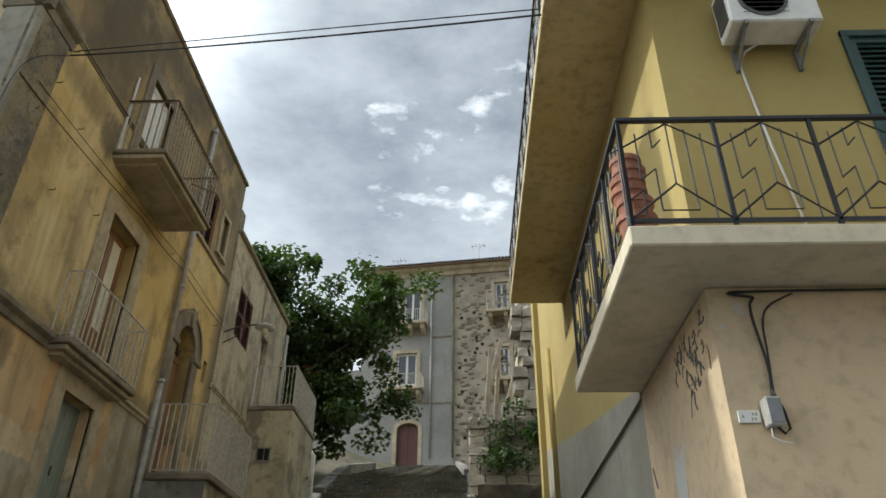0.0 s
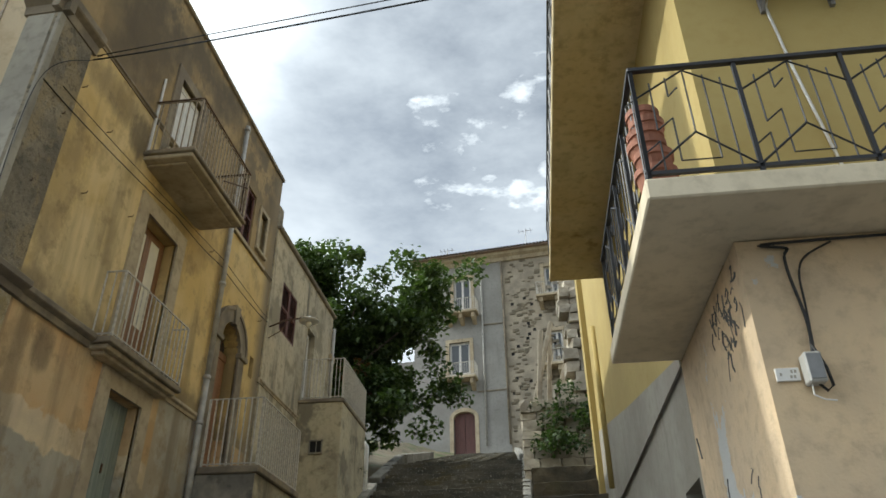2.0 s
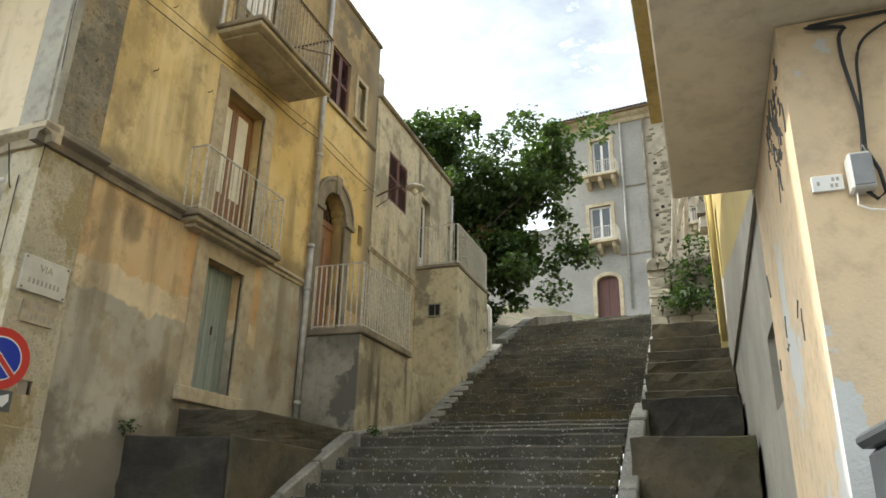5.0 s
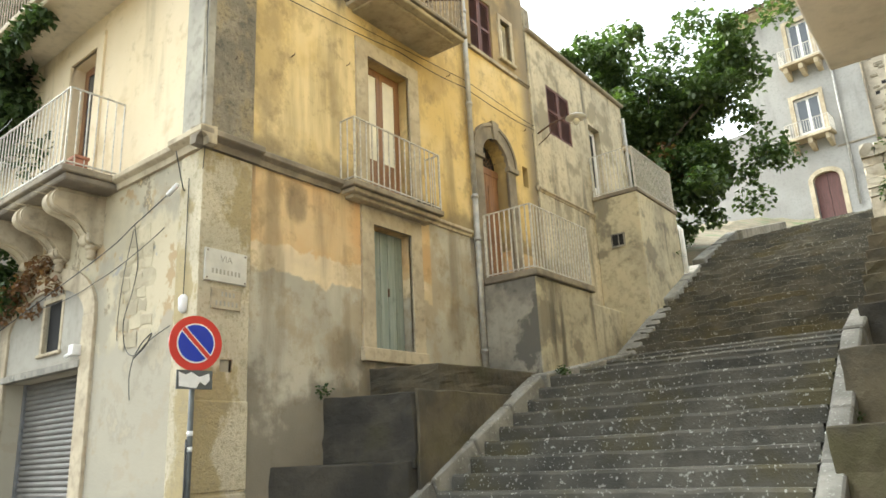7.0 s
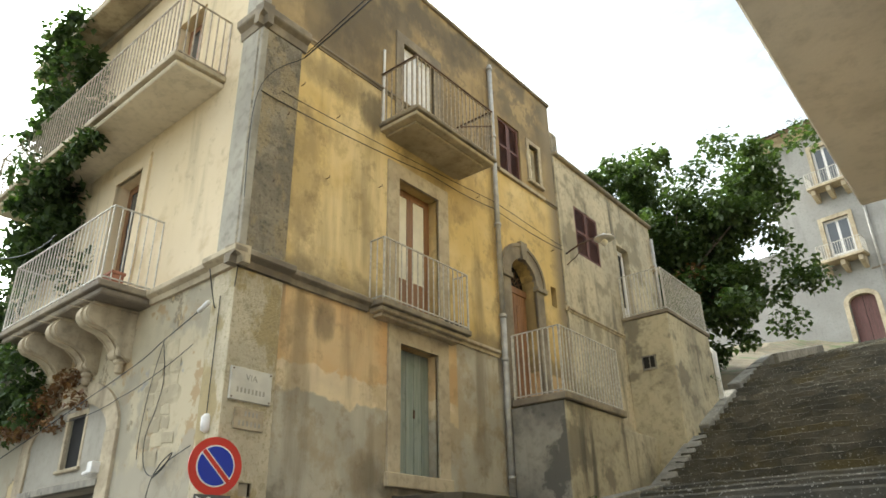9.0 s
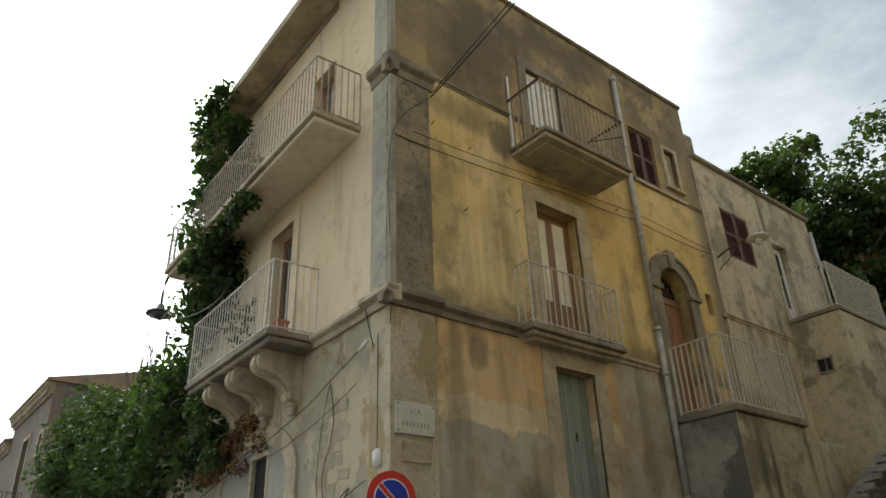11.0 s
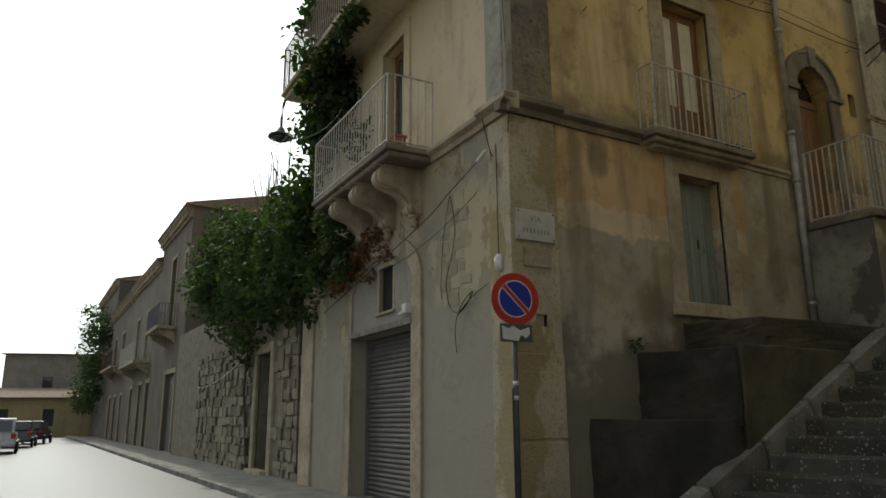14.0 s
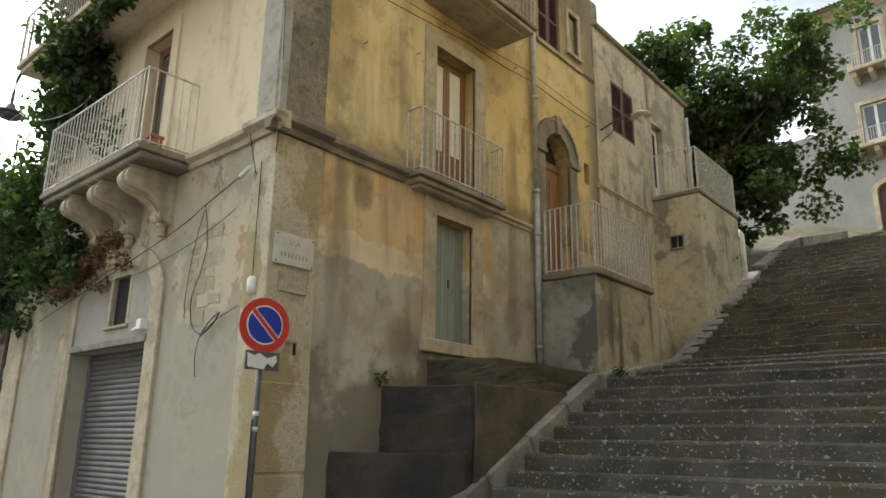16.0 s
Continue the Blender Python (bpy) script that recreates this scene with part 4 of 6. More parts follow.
cor = [(0.02, 5.29), (-0.60, 5.29)] + roll(-0.58, 5.13, 0.16, 90, 255, 12) + [(-0.52, 4.955), (-0.42, 4.93), (-0.33, 4.89), (-0.25, 4.83), (-0.19, 4.75)] + roll(-0.11, 4.68, 0.085, 150, 290, 7) + [(-0.05, 4.57), (0.02, 4.53)]
for x in (-2.66, -3.66, -4.66):
    bm = prism(bmesh.new(), cor, x - 0.18, x + 0.18, "x")
    bmesh.ops.bevel(bm, geom=[e for e in bm.edges if abs(e.verts[0].co.x - e.verts[1].co.x) < 0.01], offset=0.02, segments=2, affect="EDGES")
    c = part("corbel", bm, TRIM, sb, "scrolled stone corbel")
    part("fillet", bx(x - 0.205, x + 0.205, -0.68, 0.0, 5.255, 5.298, 0.01), TRIM, c)
    part("rib", prism(bmesh.new(), [(p[0] * 1.03 - 0.008, p[1] - 0.012) for p in cor[1:-1]], x - 0.06, x + 0.06, "x"), TRIM, c)
    part("pendant", lathe(bmesh.new(), [(0.02, 4.38), (0.06, 4.40), (0.075, 4.46), (0.06, 4.51), (0.09, 4.54), (0.09, 4.58)], 12, x, -0.07), TRIM, c)
tym = bmesh.new()
tp = arc(-5.37, -2.78, 3.6, 0.56, 40)
prism(tym, [(-5.37, 2.99)] + [p for p in tp if p[0] < -4.14] + [(-4.14, 2.99)], -0.012, 0.03)
prism(tym, [(-3.53, 2.99)] + [p for p in tp if p[0] > -3.53] + [(-2.78, 2.99)], -0.012, 0.03)
prism(tym, [(-4.14, 3.99)] + [p for p in tp if -4.14 < p[0] < -3.53] + [(-3.53, 3.99)], -0.012, 0.03)
prism(tym, [(-4.14, 2.99), (-4.14, 3.18), (-3.53, 3.18), (-3.53, 2.99)], -0.012, 0.03)
part("tympanum", tym, RGREY, house, "smooth grey plaster inside the arch", m=FS)
surround(house, -4.05, -3.13, 5.5, 8.05, 0.22, CREAM, FS, sill=False)
french_window(house, -4.05, -3.13, 5.5, 8.05, 0.25, BROWNWOOD, GLASS, FS, panel=0.5)
sub = part("balcony", bx(-8.0, -0.89, -0.88, 0.02, 8.68, 8.77, 0.012), SLAB, house, m=FS)
part("moulding", bx(-7.96, -0.95, -0.81, 0.02, 8.59, 8.679, 0.02), RSLAB, sub, "pale painted underside")
railing(sub, [(-7.95, 0), (-7.95, -0.84), (-0.94, -0.84), (-0.94, 0)], 8.77, 9.87, IRON_R, 0.12)
for a in (-2.75, -6.6):
    french_window(house, a, a + 0.9, 8.75, 10.9, 0.25, BROWNWOOD, GLASS, FS, panel=0.5)

rng = random.Random(52)
z = 2.95
while z < 4.62:
    h = rng.uniform(0.15, 0.25)
    half = 0.42 * math.sqrt(max(0.05, 1 - ((z + h / 2 - 3.75) / 0.95) ** 2))
    u = -1.52 - half
    while u < -1.52 + half - 0.1:
        w = rng.uniform(0.18, 0.36)
        bm = bx(u + 0.012, u + w - 0.012, -0.006 - rng.uniform(0, 0.008), 0.03, z + 0.012, z + h - 0.012, 0.012)
        for v in bm.verts:
            v.co.x += rng.uniform(-0.045, 0.045)
            v.co.z += rng.uniform(-0.045, 0.045)
        part("exposed_stone", bm, BARESTONE, house, m=FS)
        u += w
    z += h

# landing in front of the arched door and the grey house terrace
landing = thing("entrance_landing", Z0, "raised rendered landing with pale iron railing before an arched door", "landing", kind="structure")
part("body", bx(-7.29, -6.08, 11.17, 13.4, 1.2, 4.41, 0.02), BLOCKS, landing)
part("front_facing", bx(-7.28, -6.10, 11.155, 11.169, 1.2, 4.40), CEMENT, landing, "dark damp grey cement")
part("slab", bx(-7.13, -6.02, 11.11, 13.45, 4.41, 4.54, 0.02), LEDGE, landing)
railing(landing, [(-7.1, 11.19), (-6.1, 11.19), (-6.1, 13.4)], 4.54, 5.76, IRON_W, 0.115, 0.011)
part("wall_below", bx(-7.29, -6.75, 13.4, 16.5, 1.5, 4.5, 0.03), BLOCKS, landing)

FG = pose(-7.25, 13.75, 0, 0, 0, 90)
ghouse = thing("grey_house", FG, "lower grey-beige plastered house with red shutters and tiled coping", "house")
bm = wall(bmesh.new(), 0, 5.4, 0, 11.02, 0.4, [(0.76, 1.95, 8.65, 9.95), (3.0, 3.68, 7.55, 9.68)])
part("wall", bm, GREYHOUSE, ghouse)
bm = bmesh.new()
box(bm, 0.01, 5.4, 0.4, 8.5, 10.6, 10.9)
box(bm, 5.1, 5.4, 0.4, 8.5, 2, 10.39)
part("roof", bm, LEDGE, ghouse)
part("coping", bx(-0.02, 5.46, -0.1, 0.42, 11.02, 11.13, 0.03), LEDGE, ghouse)
shutters(ghouse, 0.76, 1.95, 8.65, 9.95, 0.03, REDSHUT)
french_window(ghouse, 3.0, 3.68, 7.55, 9.68, 0.2, WHITEPAINT, DARK, panel=0.4, leafs=1, name="terrace_door")
ledge(ghouse, 0, 2.75, 6.98, 7.08, 0.05, mat=TRIM)
part("corner_cap", bx(5.15, 5.5, -0.12, 0.2, 9.55, 9.75, 0.02), TRIM, ghouse)
terrace = part("terrace", bx(2.75, 5.45, -1.18, 0.0, 2.5, 7.42, 0.02), BLOCKS, ghouse, "stained rendered terrace block")
part("slab", bx(2.72, 5.48, -1.22, -0.002, 7.42, 7.52, 0.015), LEDGE, terrace)
railing(terrace, [(2.78, -0.05), (2.78, -1.15), (5.42, -1.15)], 7.52, 8.62, IRON_W, 0.10)
# black plate as the painted shade inside the vent
vent = part("vent", bx(3.0 - 0.27, 3.0 - 0.24, -0.72, -0.42, 6.15, 6.42), DARK, terrace)
vf = bmesh.new()
for a in (-0.74, -0.42):
    box(vf, 2.71, 2.76, a, a + 0.03, 6.12, 6.45)
box(vf, 2.71, 2.76, -0.74, -0.39, 6.10, 6.14)
box(vf, 2.71, 2.76, -0.74, -0.39, 6.42, 6.45)
box(vf, 2.715, 2.745, -0.59, -0.57, 6.13, 6.43)
part("vent_frame", vf, CEMENT, vent)


# ---- yellow house across the stairway ----
FR = pose(0.13, 3.63, 0.10)
FRA = pose(0, 0, 0, 0, 0, -90)
yellow = thing("yellow_house", FR, "yellow-painted house with wraparound balconies over a peeling plaster ground floor", "house")
bm = wall(bmesh.new(), 0, 11, -0.3, 3.94, 0.4, [])
part("street_wall", bm, RWALL, yellow)
bm = wall(bmesh.new(), -2.30, -0.4, -0.3, 3.938, 0.4)
part("alley_wall", bm, RWALL, yellow, m=FRA)
bm = wall(bmesh.new(), -11.6, -2.30, -0.3, 6.0, 0.4, [(-3.3, -2.55, 2.25, 2.9)])
part("side_wall", bm, RGREY, yellow, m=FRA @ pose(0, 0.03, 0))
# black sheet closes the cellar opening, its shade is in the colour
part("cellar_recess", bx(-3.3, -2.55, 0.36, 0.39, 2.25, 2.9), DARK, yellow, m=FRA)
bm = wall(bmesh.new(), 0.0, 11, 4.05, 11.5, 0.35, [(1.77, 2.77, 4.1, 6.55), (6.2, 7.2, 4.1, 6.35)])
part("upper_wall", bm, RYELLOW, yellow)
bm = wall(bmesh.new(), -11.6, -0.352, 3.95, 11.5, 0.35, [(-10.4, -9.7, 5.4, 7.0)])
part("upper_side_wall", bm, RYELLOW, yellow, m=FRA)
part("window_recess", bx(-10.4, -9.7, 0.2, 0.23, 5.4, 7.0), DARKGREEN, yellow, m=FRA)
part("roof", bx(0.0, 11, 0.0, 11.6, 11.5, 11.75), RSLAB, yellow)
part("wainscot", prism(bmesh.new(), [(-2.3, 3.9), (-2.3, 4.0), (-6.2, 4.75), (-11.2, 5.8), (-11.2, 3.9)], -0.012, 0.02), RGREY, yellow, m=FRA)
part("corner_pilaster", bx(-11.7, -11.25, -0.12, 0.1, 3.0, 11.5), RYELLOW, yellow, m=FRA)


def wrap_slab(z0, z1, out_x, out_y, back, mat, name):
    bm = bmesh.new()
    outline = [(-out_x, -out_y), (11, -out_y), (11, 0.02), (0.02, 0.02), (0.02, back), (-out_x, back)]
    a = [bm.verts.new((x, y, z0)) for x, y in outline]
    b = [bm.verts.new((x, y, z1)) for x, y in outline]
    bm.faces.new(a[::-1])
    bm.faces.new(b)
    for i in range(6):
        bm.faces.new((a[i], a[(i + 1) % 6], b[(i + 1) % 6], b[i]))
    bmesh.ops.bevel(bm, geom=bm.edges[:], offset=0.012, segments=1, affect="EDGES")
    return part(name, bm, mat, yellow)


def fancy_rail(parent, a, b, z0, z1, panels):
    # panels of crossing chevrons between posts
    a, b = Vector(a), Vector(b)
    d = b - a
    yaw = math.degrees(math.atan2(d.y, d.x))
    w, h = d.length / panels, z1 - z0
    m0 = pose(a.x, a.y, z0, 0, 0, yaw)
    part("top_rail", bx(-0.02, d.length + 0.02, -0.022, 0.022, h - 0.02, h + 0.015, 0.004), IRON_B, parent, m=m0)
    part("bottom_rail", bx(0, d.length, -0.014, 0.014, 0.03, 0.058), IRON_B, parent, m=m0)

    def bar(bm, p, q, r=0.0065):
        tube(bm, [(p[0] * w, 0, p[1] * h), (q[0] * w, 0, q[1] * h)], r, 4)

    bm = bmesh.new()
    for p, q in (((0, 0.72), (0.5, 0.96)), ((0.5, 0.96), (1, 0.72)), ((0, 0.06), (0.5, 0.38)), ((0.5, 0.38), (1, 0.06))):
        bar(bm, p, q, 0.009)
    for p, q in (((0.5, 0.96), (0.5, 0.38)), ((0.16, 0.86), (0.16, 0.42)), ((0.16, 0.42), (0.32, 0.52)), ((0.32, 0.52), (0.32, 0.14)), ((0.32, 0.14), (0.68, 0.14)), ((0.68, 0.14), (0.68, 0.90)), ((0.32, 0.9), (0.32, 0.72)), ((0.32, 0.72), (0.42, 0.80)), ((0.84, 0.86), (0.84, 0.06)), ((0.0, 0.22), (0.16, 0.32)), ((0.16, 0.32), (0.16, 0.06))):
        bar(bm, p, q)
    lattice = part("lattice", bm, IRON_B, parent, m=m0).data
    post = part("post", bx(-0.014, 0.014, -0.014, 0.014, 0, h), IRON_B, parent, m=m0).data
    for i in range(1, panels + 1):
        if i < panels:
            piece("lattice", lattice, parent, m0 @ pose(w * i, 0, 0))
        piece("post", post, parent, m0 @ pose(w * i, 0, 0))


low_slab = wrap_slab(3.95, 4.11, 0.66, 0.62, 2.28, RSLAB, "balcony")
fancy_rail(low_slab, (-0.62, -0.585), (4.38, -0.585), 4.12, 5.08, 7)
fancy_rail(low_slab, (-0.62, 2.2), (-0.62, -0.585), 4.12, 5.08, 4)
hi_slab = wrap_slab(7.42, 7.58, 0.95, 0.62, 7.15, RSOFFIT, "balcony")
fancy_rail(hi_slab, (-0.91, 7.1), (-0.91, -0.58), 7.58, 8.5, 11)
fancy_rail(hi_slab, (-0.91, -0.58), (4.0, -0.58), 7.58, 8.5, 7)
shutters(yellow, 1.77, 2.77, 4.12, 6.55, 0.02, DARKGREEN, name="shuttered_door")
bm = bmesh.new()
box(bm, 1.71, 1.77, -0.03, 0.02, 4.12, 6.61)
box(bm, 2.77, 2.83, -0.03, 0.02, 4.12, 6.61)
box(bm, 1.71, 2.83, -0.032, 0.02, 6.55, 6.62)
part("door_frame", bm, DARKGREEN, yellow)

# ---- building at the head of the stairs ----
FF = pose(-5.65, 46.3, 0, 0, 0, -8)
palazzo = thing("palazzo", FF, "tall weathered grey building with balconies at the head of the stairs", "building")
holes_l = [(-0.72, 0.76, 13.6, 16.45), (-0.95, 0.55, 18.7, 21.5), (-0.55, 0.75, 23.6, 26.6)]
part("plaster_wall", wall(bmesh.new(), -3.55, 3.15, 9, 27.9, 0.6, holes_l), FARGREY, palazzo)
bm = wall(bmesh.new(), 3.152, 14, 9, 27.9, 0.56, [(6.2, 7.2, 24.1, 26.7), (6.3, 7.1, 19.0, 21.6)])
part("rubble_wall", bm, FARSTONE, palazzo, m=pose(0, 0.04, 0))
rng = random.Random(11)
# flat black squares on the face, painted shade of small putlog holes
holes = bmesh.new()
for _ in range(26):
    x, z = rng.uniform(3.4, 6.0), rng.uniform(15, 26)
    box(holes, x, x + 0.22, 0.03, 0.036, z, z + 0.22)
tagged(part("putlog_hole_shade", holes, DARK, palazzo), kind="stuff")
bm = bmesh.new()
for _ in range(420):
    x, z, s = rng.uniform(3.2, 9), rng.uniform(12, 27.4), rng.uniform(0.12, 0.3)
    box(bm, x, x + s * 1.6, 0.0, 0.06, z, z + s * 0.8, 0.03)
tagged(part("rubble", bm, RUBBLE, palazzo), kind="stuff")
part("cornice", prism(bmesh.new(), [(0.1, 27.6), (-0.1, 27.6), (-0.2, 27.85), (-0.45, 28.0), (-0.5, 28.2), (0.6, 28.2)], -3.75, 14.2, "x"), TRIM, palazzo)
part("roof", prism(bmesh.new(), [(-0.75, 28.2), (-0.75, 28.28), (6, 30.6), (6, 28.2)], -3.85, 14.3, "x"), TILE, palazzo)
tile = None
for i in range(74):
    m = pose(-3.7 + 0.242 * i, -0.82, 28.3, 19)
    if tile is None:
        bm = bmesh.new()
        for k in range(6):
            a0, a1 = math.pi * k / 6, math.pi * (k + 1) / 6
            bm.faces.new([bm.verts.new(p) for p in ((0.11 * math.cos(a0), 0, 0.11 * math.sin(a0)), (0.11 * math.cos(a1), 0, 0.11 * math.sin(a1)), (0.11 * math.cos(a1), 1.4, 0.11 * math.sin(a1)), (0.11 * math.cos(a0), 1.4, 0.11 * math.sin(a0)))])
        tile = part("tile", bm, TILE, palazzo, m=m).data
    else:
        piece("tile", tile, palazzo, m)


def far_balcony(x0, x1, z, wx0, wx1, wz):
    b = part("balcony", bx(x0, x1, -0.95, 0.0, z - 0.18, z, 0.03), TRIM, palazzo)
    for x in (x0 + 0.3, (x0 + x1) / 2, x1 - 0.3):
        part("corbel", prism(bmesh.new(), [(0, z - 0.2), (-0.8, z - 0.2), (-0.75, z - 0.5), (-0.3, z - 0.75), (0, z - 0.85)], x - 0.13, x + 0.13, "x"), TRIM, b)
    railing(b, [(x0 + 0.05, 0), (x0 + 0.05, -0.9), (x1 - 0.05, -0.9), (x1 - 0.05, 0)], z, z + 0.95, IRON_W, 0.14, 0.012, flat=0.02)
    if wx1 is not None:
        surround(palazzo, wx0, wx1, z + 0.05, wz, 0.25, TRIM, sill=False, proud=0.06)
        french_window(palazzo, wx0, wx1, z, wz, 0.2, WHITEPAINT, GLASS, panel=0.5)


far_balcony(-1.5, 1.1, 18.7, -0.95, 0.55, 21.5)
far_balcony(-1.1, 1.3, 23.6, -0.55, 0.75, 26.6)
part("lower_wing", bx(-11, -3.56, 0.12, 0.6, 9, 20.5), FARGREY, palazzo)
part("end_wall", bx(-3.55, -3.0, 0.602, 9, 9, 27.9), FARGREY, palazzo)
far_balcony(5.6, 8.4, 24.1, 6.2, 7.2, 26.7)
far_balcony(5.7, 7.9, 19.0, 6.3, 7.1, 21.6)
# black sheet for the shade behind the door leaves
fd = part("arched_door", bx(-0.72, 0.76, 0.35, 0.4, 13.6, 16.45), DARK, palazzo)
for a, b in ((-0.70, 0.005), (0.035, 0.74)):
    dr = bmesh.new()
    box(dr, a, b, 0.25, 0.3, 13.6, 16.4)
    for k in range(4):
        box(dr, a + 0.05 + k * 0.165, a + 0.155 + k * 0.165, 0.235, 0.251, 14.3, 16.0)
    part("leaf", dr, REDSHUT, fd)
sur = arch_band(bmesh.new(), -0.72, 0.76, 16.0, 0.45, 0.26, -0.05, 0.1)
arch_fill(sur, -0.72, 0.76, 16.0, 0.451, 0.0, 0.5)
box(sur, -0.98, -0.72, -0.05, 0.1, 13.4, 16.0)
box(sur, 0.76, 1.02, -0.05, 0.1, 13.4, 16.0)
part("door_surround", sur, TRIM, palazzo)
for x, mt in ((1.55, PIPE), (3.1, LEDGE)):
    part("downpipe", tube(bmesh.new(), [(x, -0.12, 14), (x, -0.12, 27.6)], 0.07, 8), mt, palazzo, smooth=True)
part("cable_run", bx(1.0, 3.1, -0.06, 0.0, 17.7, 17.78), LEDGE, palazzo)
part("cable_run", bx(1.5, 3.1, -0.06, 0.0, 22.6, 22.68), LEDGE, palazzo)
for x, z, h in ((-1.2, 28.6, 1.6), (5.0, 28.4, 2.6)):
    mast = thing("antenna", FF @ pose(x, 0.8, z - 0.4), "thin roof television antenna", "antenna", "roof antennas")
    part("mast", tube(bmesh.new(), [(0, 0, 0), (0, 0, h)], 0.03, 6), GALV, mast)
    bm = bmesh.new()
    for k in range(4):
        tube(bm, [(-0.5 + k * 0.3, -0.3, h - 0.15), (-0.5 + k * 0.3, 0.3, h - 0.15)], 0.015, 4)
    tube(bm, [(-0.6, 0, h - 0.15), (0.6, 0, h - 0.15)], 0.015, 4)
    part("elements", bm, GALV, mast)

# ruined wall and garden wall above the terraces
rng = random.Random(5)
ruin = thing("ruined_wall", Z0, "jagged broken end of a pale rubble stone wall", "wall", kind="structure")
stones = []
for k in range(3):
    bm = bx(-0.5, 0.5, -0.5, 0.5, -0.5, 0.5)
    bmesh.ops.subdivide_edges(bm, edges=bm.edges[:], cuts=1)
    r2 = random.Random(k + 40)
    for v in bm.verts:
        v.co *= 1 - 0.22 * r2.random()
    me = bpy.data.meshes.new("stone")
    bm.to_mesh(me)
    bm.free()
    me.materials.append(PALESTONE)
    stones.append(me)
z = 7.0
while z < 14.6:
    h = rng.uniform(0.28, 0.5)
    reach = 0.35 + 0.75 * rng.random() + (0.9 if z < 9.5 else 0)
    x = 0.55 - reach * 0.6
    while x < 1.9:
        w = rng.uniform(0.35, 0.75)
        piece("stone", rng.choice(stones), ruin, pose(x + w / 2, 22.5 + rng.uniform(-0.12, 0.12), z + h / 2, 0, 0, rng.uniform(-6, 6)) @ Matrix.Diagonal((w, 0.8, h, 1)))
        x += w
    z += h * 0.95
part("core", bx(0.9, 1.6, 22.4, 38, 6.0, 14.2), FARSTONE, ruin)
part("core", bx(0.45, 0.95, 26, 34, 6.0, 13.2), PALESTONE, ruin)
beam = None
for i in range(9):
    m = pose(-0.9 + 0.22 * i + rng.uniform(-0.1, 0.1), 25 + i * 0.7, 11.2 + rng.uniform(-0.8, 0.8), rng.uniform(-8, 8), rng.uniform(4, 16), 0)
    if i < 5:
        piece("timber", beam, ruin, m) if beam else None
        if beam is None:
            beam = part("timber", bx(-0.09, 0.09, -0.1, 0.1, -3.2, 2.2, 0.02), PALESTONE, ruin, m=m).data
garden = thing("garden_wall", Z0, "low dry-stone garden wall with iron fence above the terraces", "wall", kind="structure")
z = 5.5
while z < 8.3:
    x, h = -1.6, rng.uniform(0.22, 0.36)
    while x < 0.5:
        w = rng.uniform(0.3, 0.7)
        piece("stone", rng.choice(stones), garden, pose(x + w / 2, 20.4 + rng.uniform(-0.06, 0.06), z + h / 2, 0, 0, rng.uniform(-4, 4)) @ Matrix.Diagonal((w * 1.05, 0.55, h * 1.1, 1)))
        x += w
    z += h
part("core", bx(-1.55, 0.6, 20.3, 20.6, 4.5, 8.2), MORTAR, garden)
railing(garden, [(-1.6, 24), (0.4, 24)], 8.5, 9.5, RUST, 0.15, 0.015)

# ---- houses down the street ----
low = thing("rubble_wall_house", pose(0, -0.13, 0), "roofless low rubble stone front with a dark doorway under ivy", "building")
bm = wall(bmesh.new(), -32.1, -15.72, 0, 4.9, 0.5, [(-19.75, -18.5, 0.1, 3.15)])
part("wall", bm, MORTAR, low, m=pose(0, 5.75, 0))
# black sheet in the doorway, painted in place of an unlit inside
part("doorway", bx(-19.75, -18.5, 6.1, 6.14, 0.1, 3.15), DARK, low)
sur = bmesh.new()
box(sur, -20.02, -19.75, 5.66, 5.8, 0, 3.15, 0.02)
box(sur, -18.5, -18.22, 5.66, 5.8, 0, 3.15, 0.02)
box(sur, -20.02, -18.22, 5.655, 5.8, 3.15, 3.4, 0.02)
box(sur, -19.9, -18.4, 5.5, 5.8, 0.0, 0.2, 0.02)
part("door_surround", sur, TRIM, low)
rng = random.Random(21)
count = 0
z = 0.05
rough_stones = [me.copy() for me in stones]
for me in rough_stones:
    me.materials.clear()
    me.materials.append(RUBBLE)
while z < 3.5:
    x, h = -27.6, rng.uniform(0.18, 0.34)
    while x < -15.9:
        w = rng.uniform(0.3, 0.72)
        if not (x + w > -20.0 and x < -18.22 and z < 3.4) and count < 310 and rng.random() > 0.08:
            piece("stone", rng.choice(rough_stones), low, pose(x + w / 2, 5.79 + rng.uniform(-0.02, 0.03), z + h / 2 + rng.uniform(-0.03, 0.03), 0, rng.uniform(-5, 5), rng.uniform(-4, 4)) @ Matrix.Diagonal((w * rng.uniform(0.85, 1.02), 0.24, h * rng.uniform(0.85, 1.05), 1)))
            count += 1
        x += w
    z += h


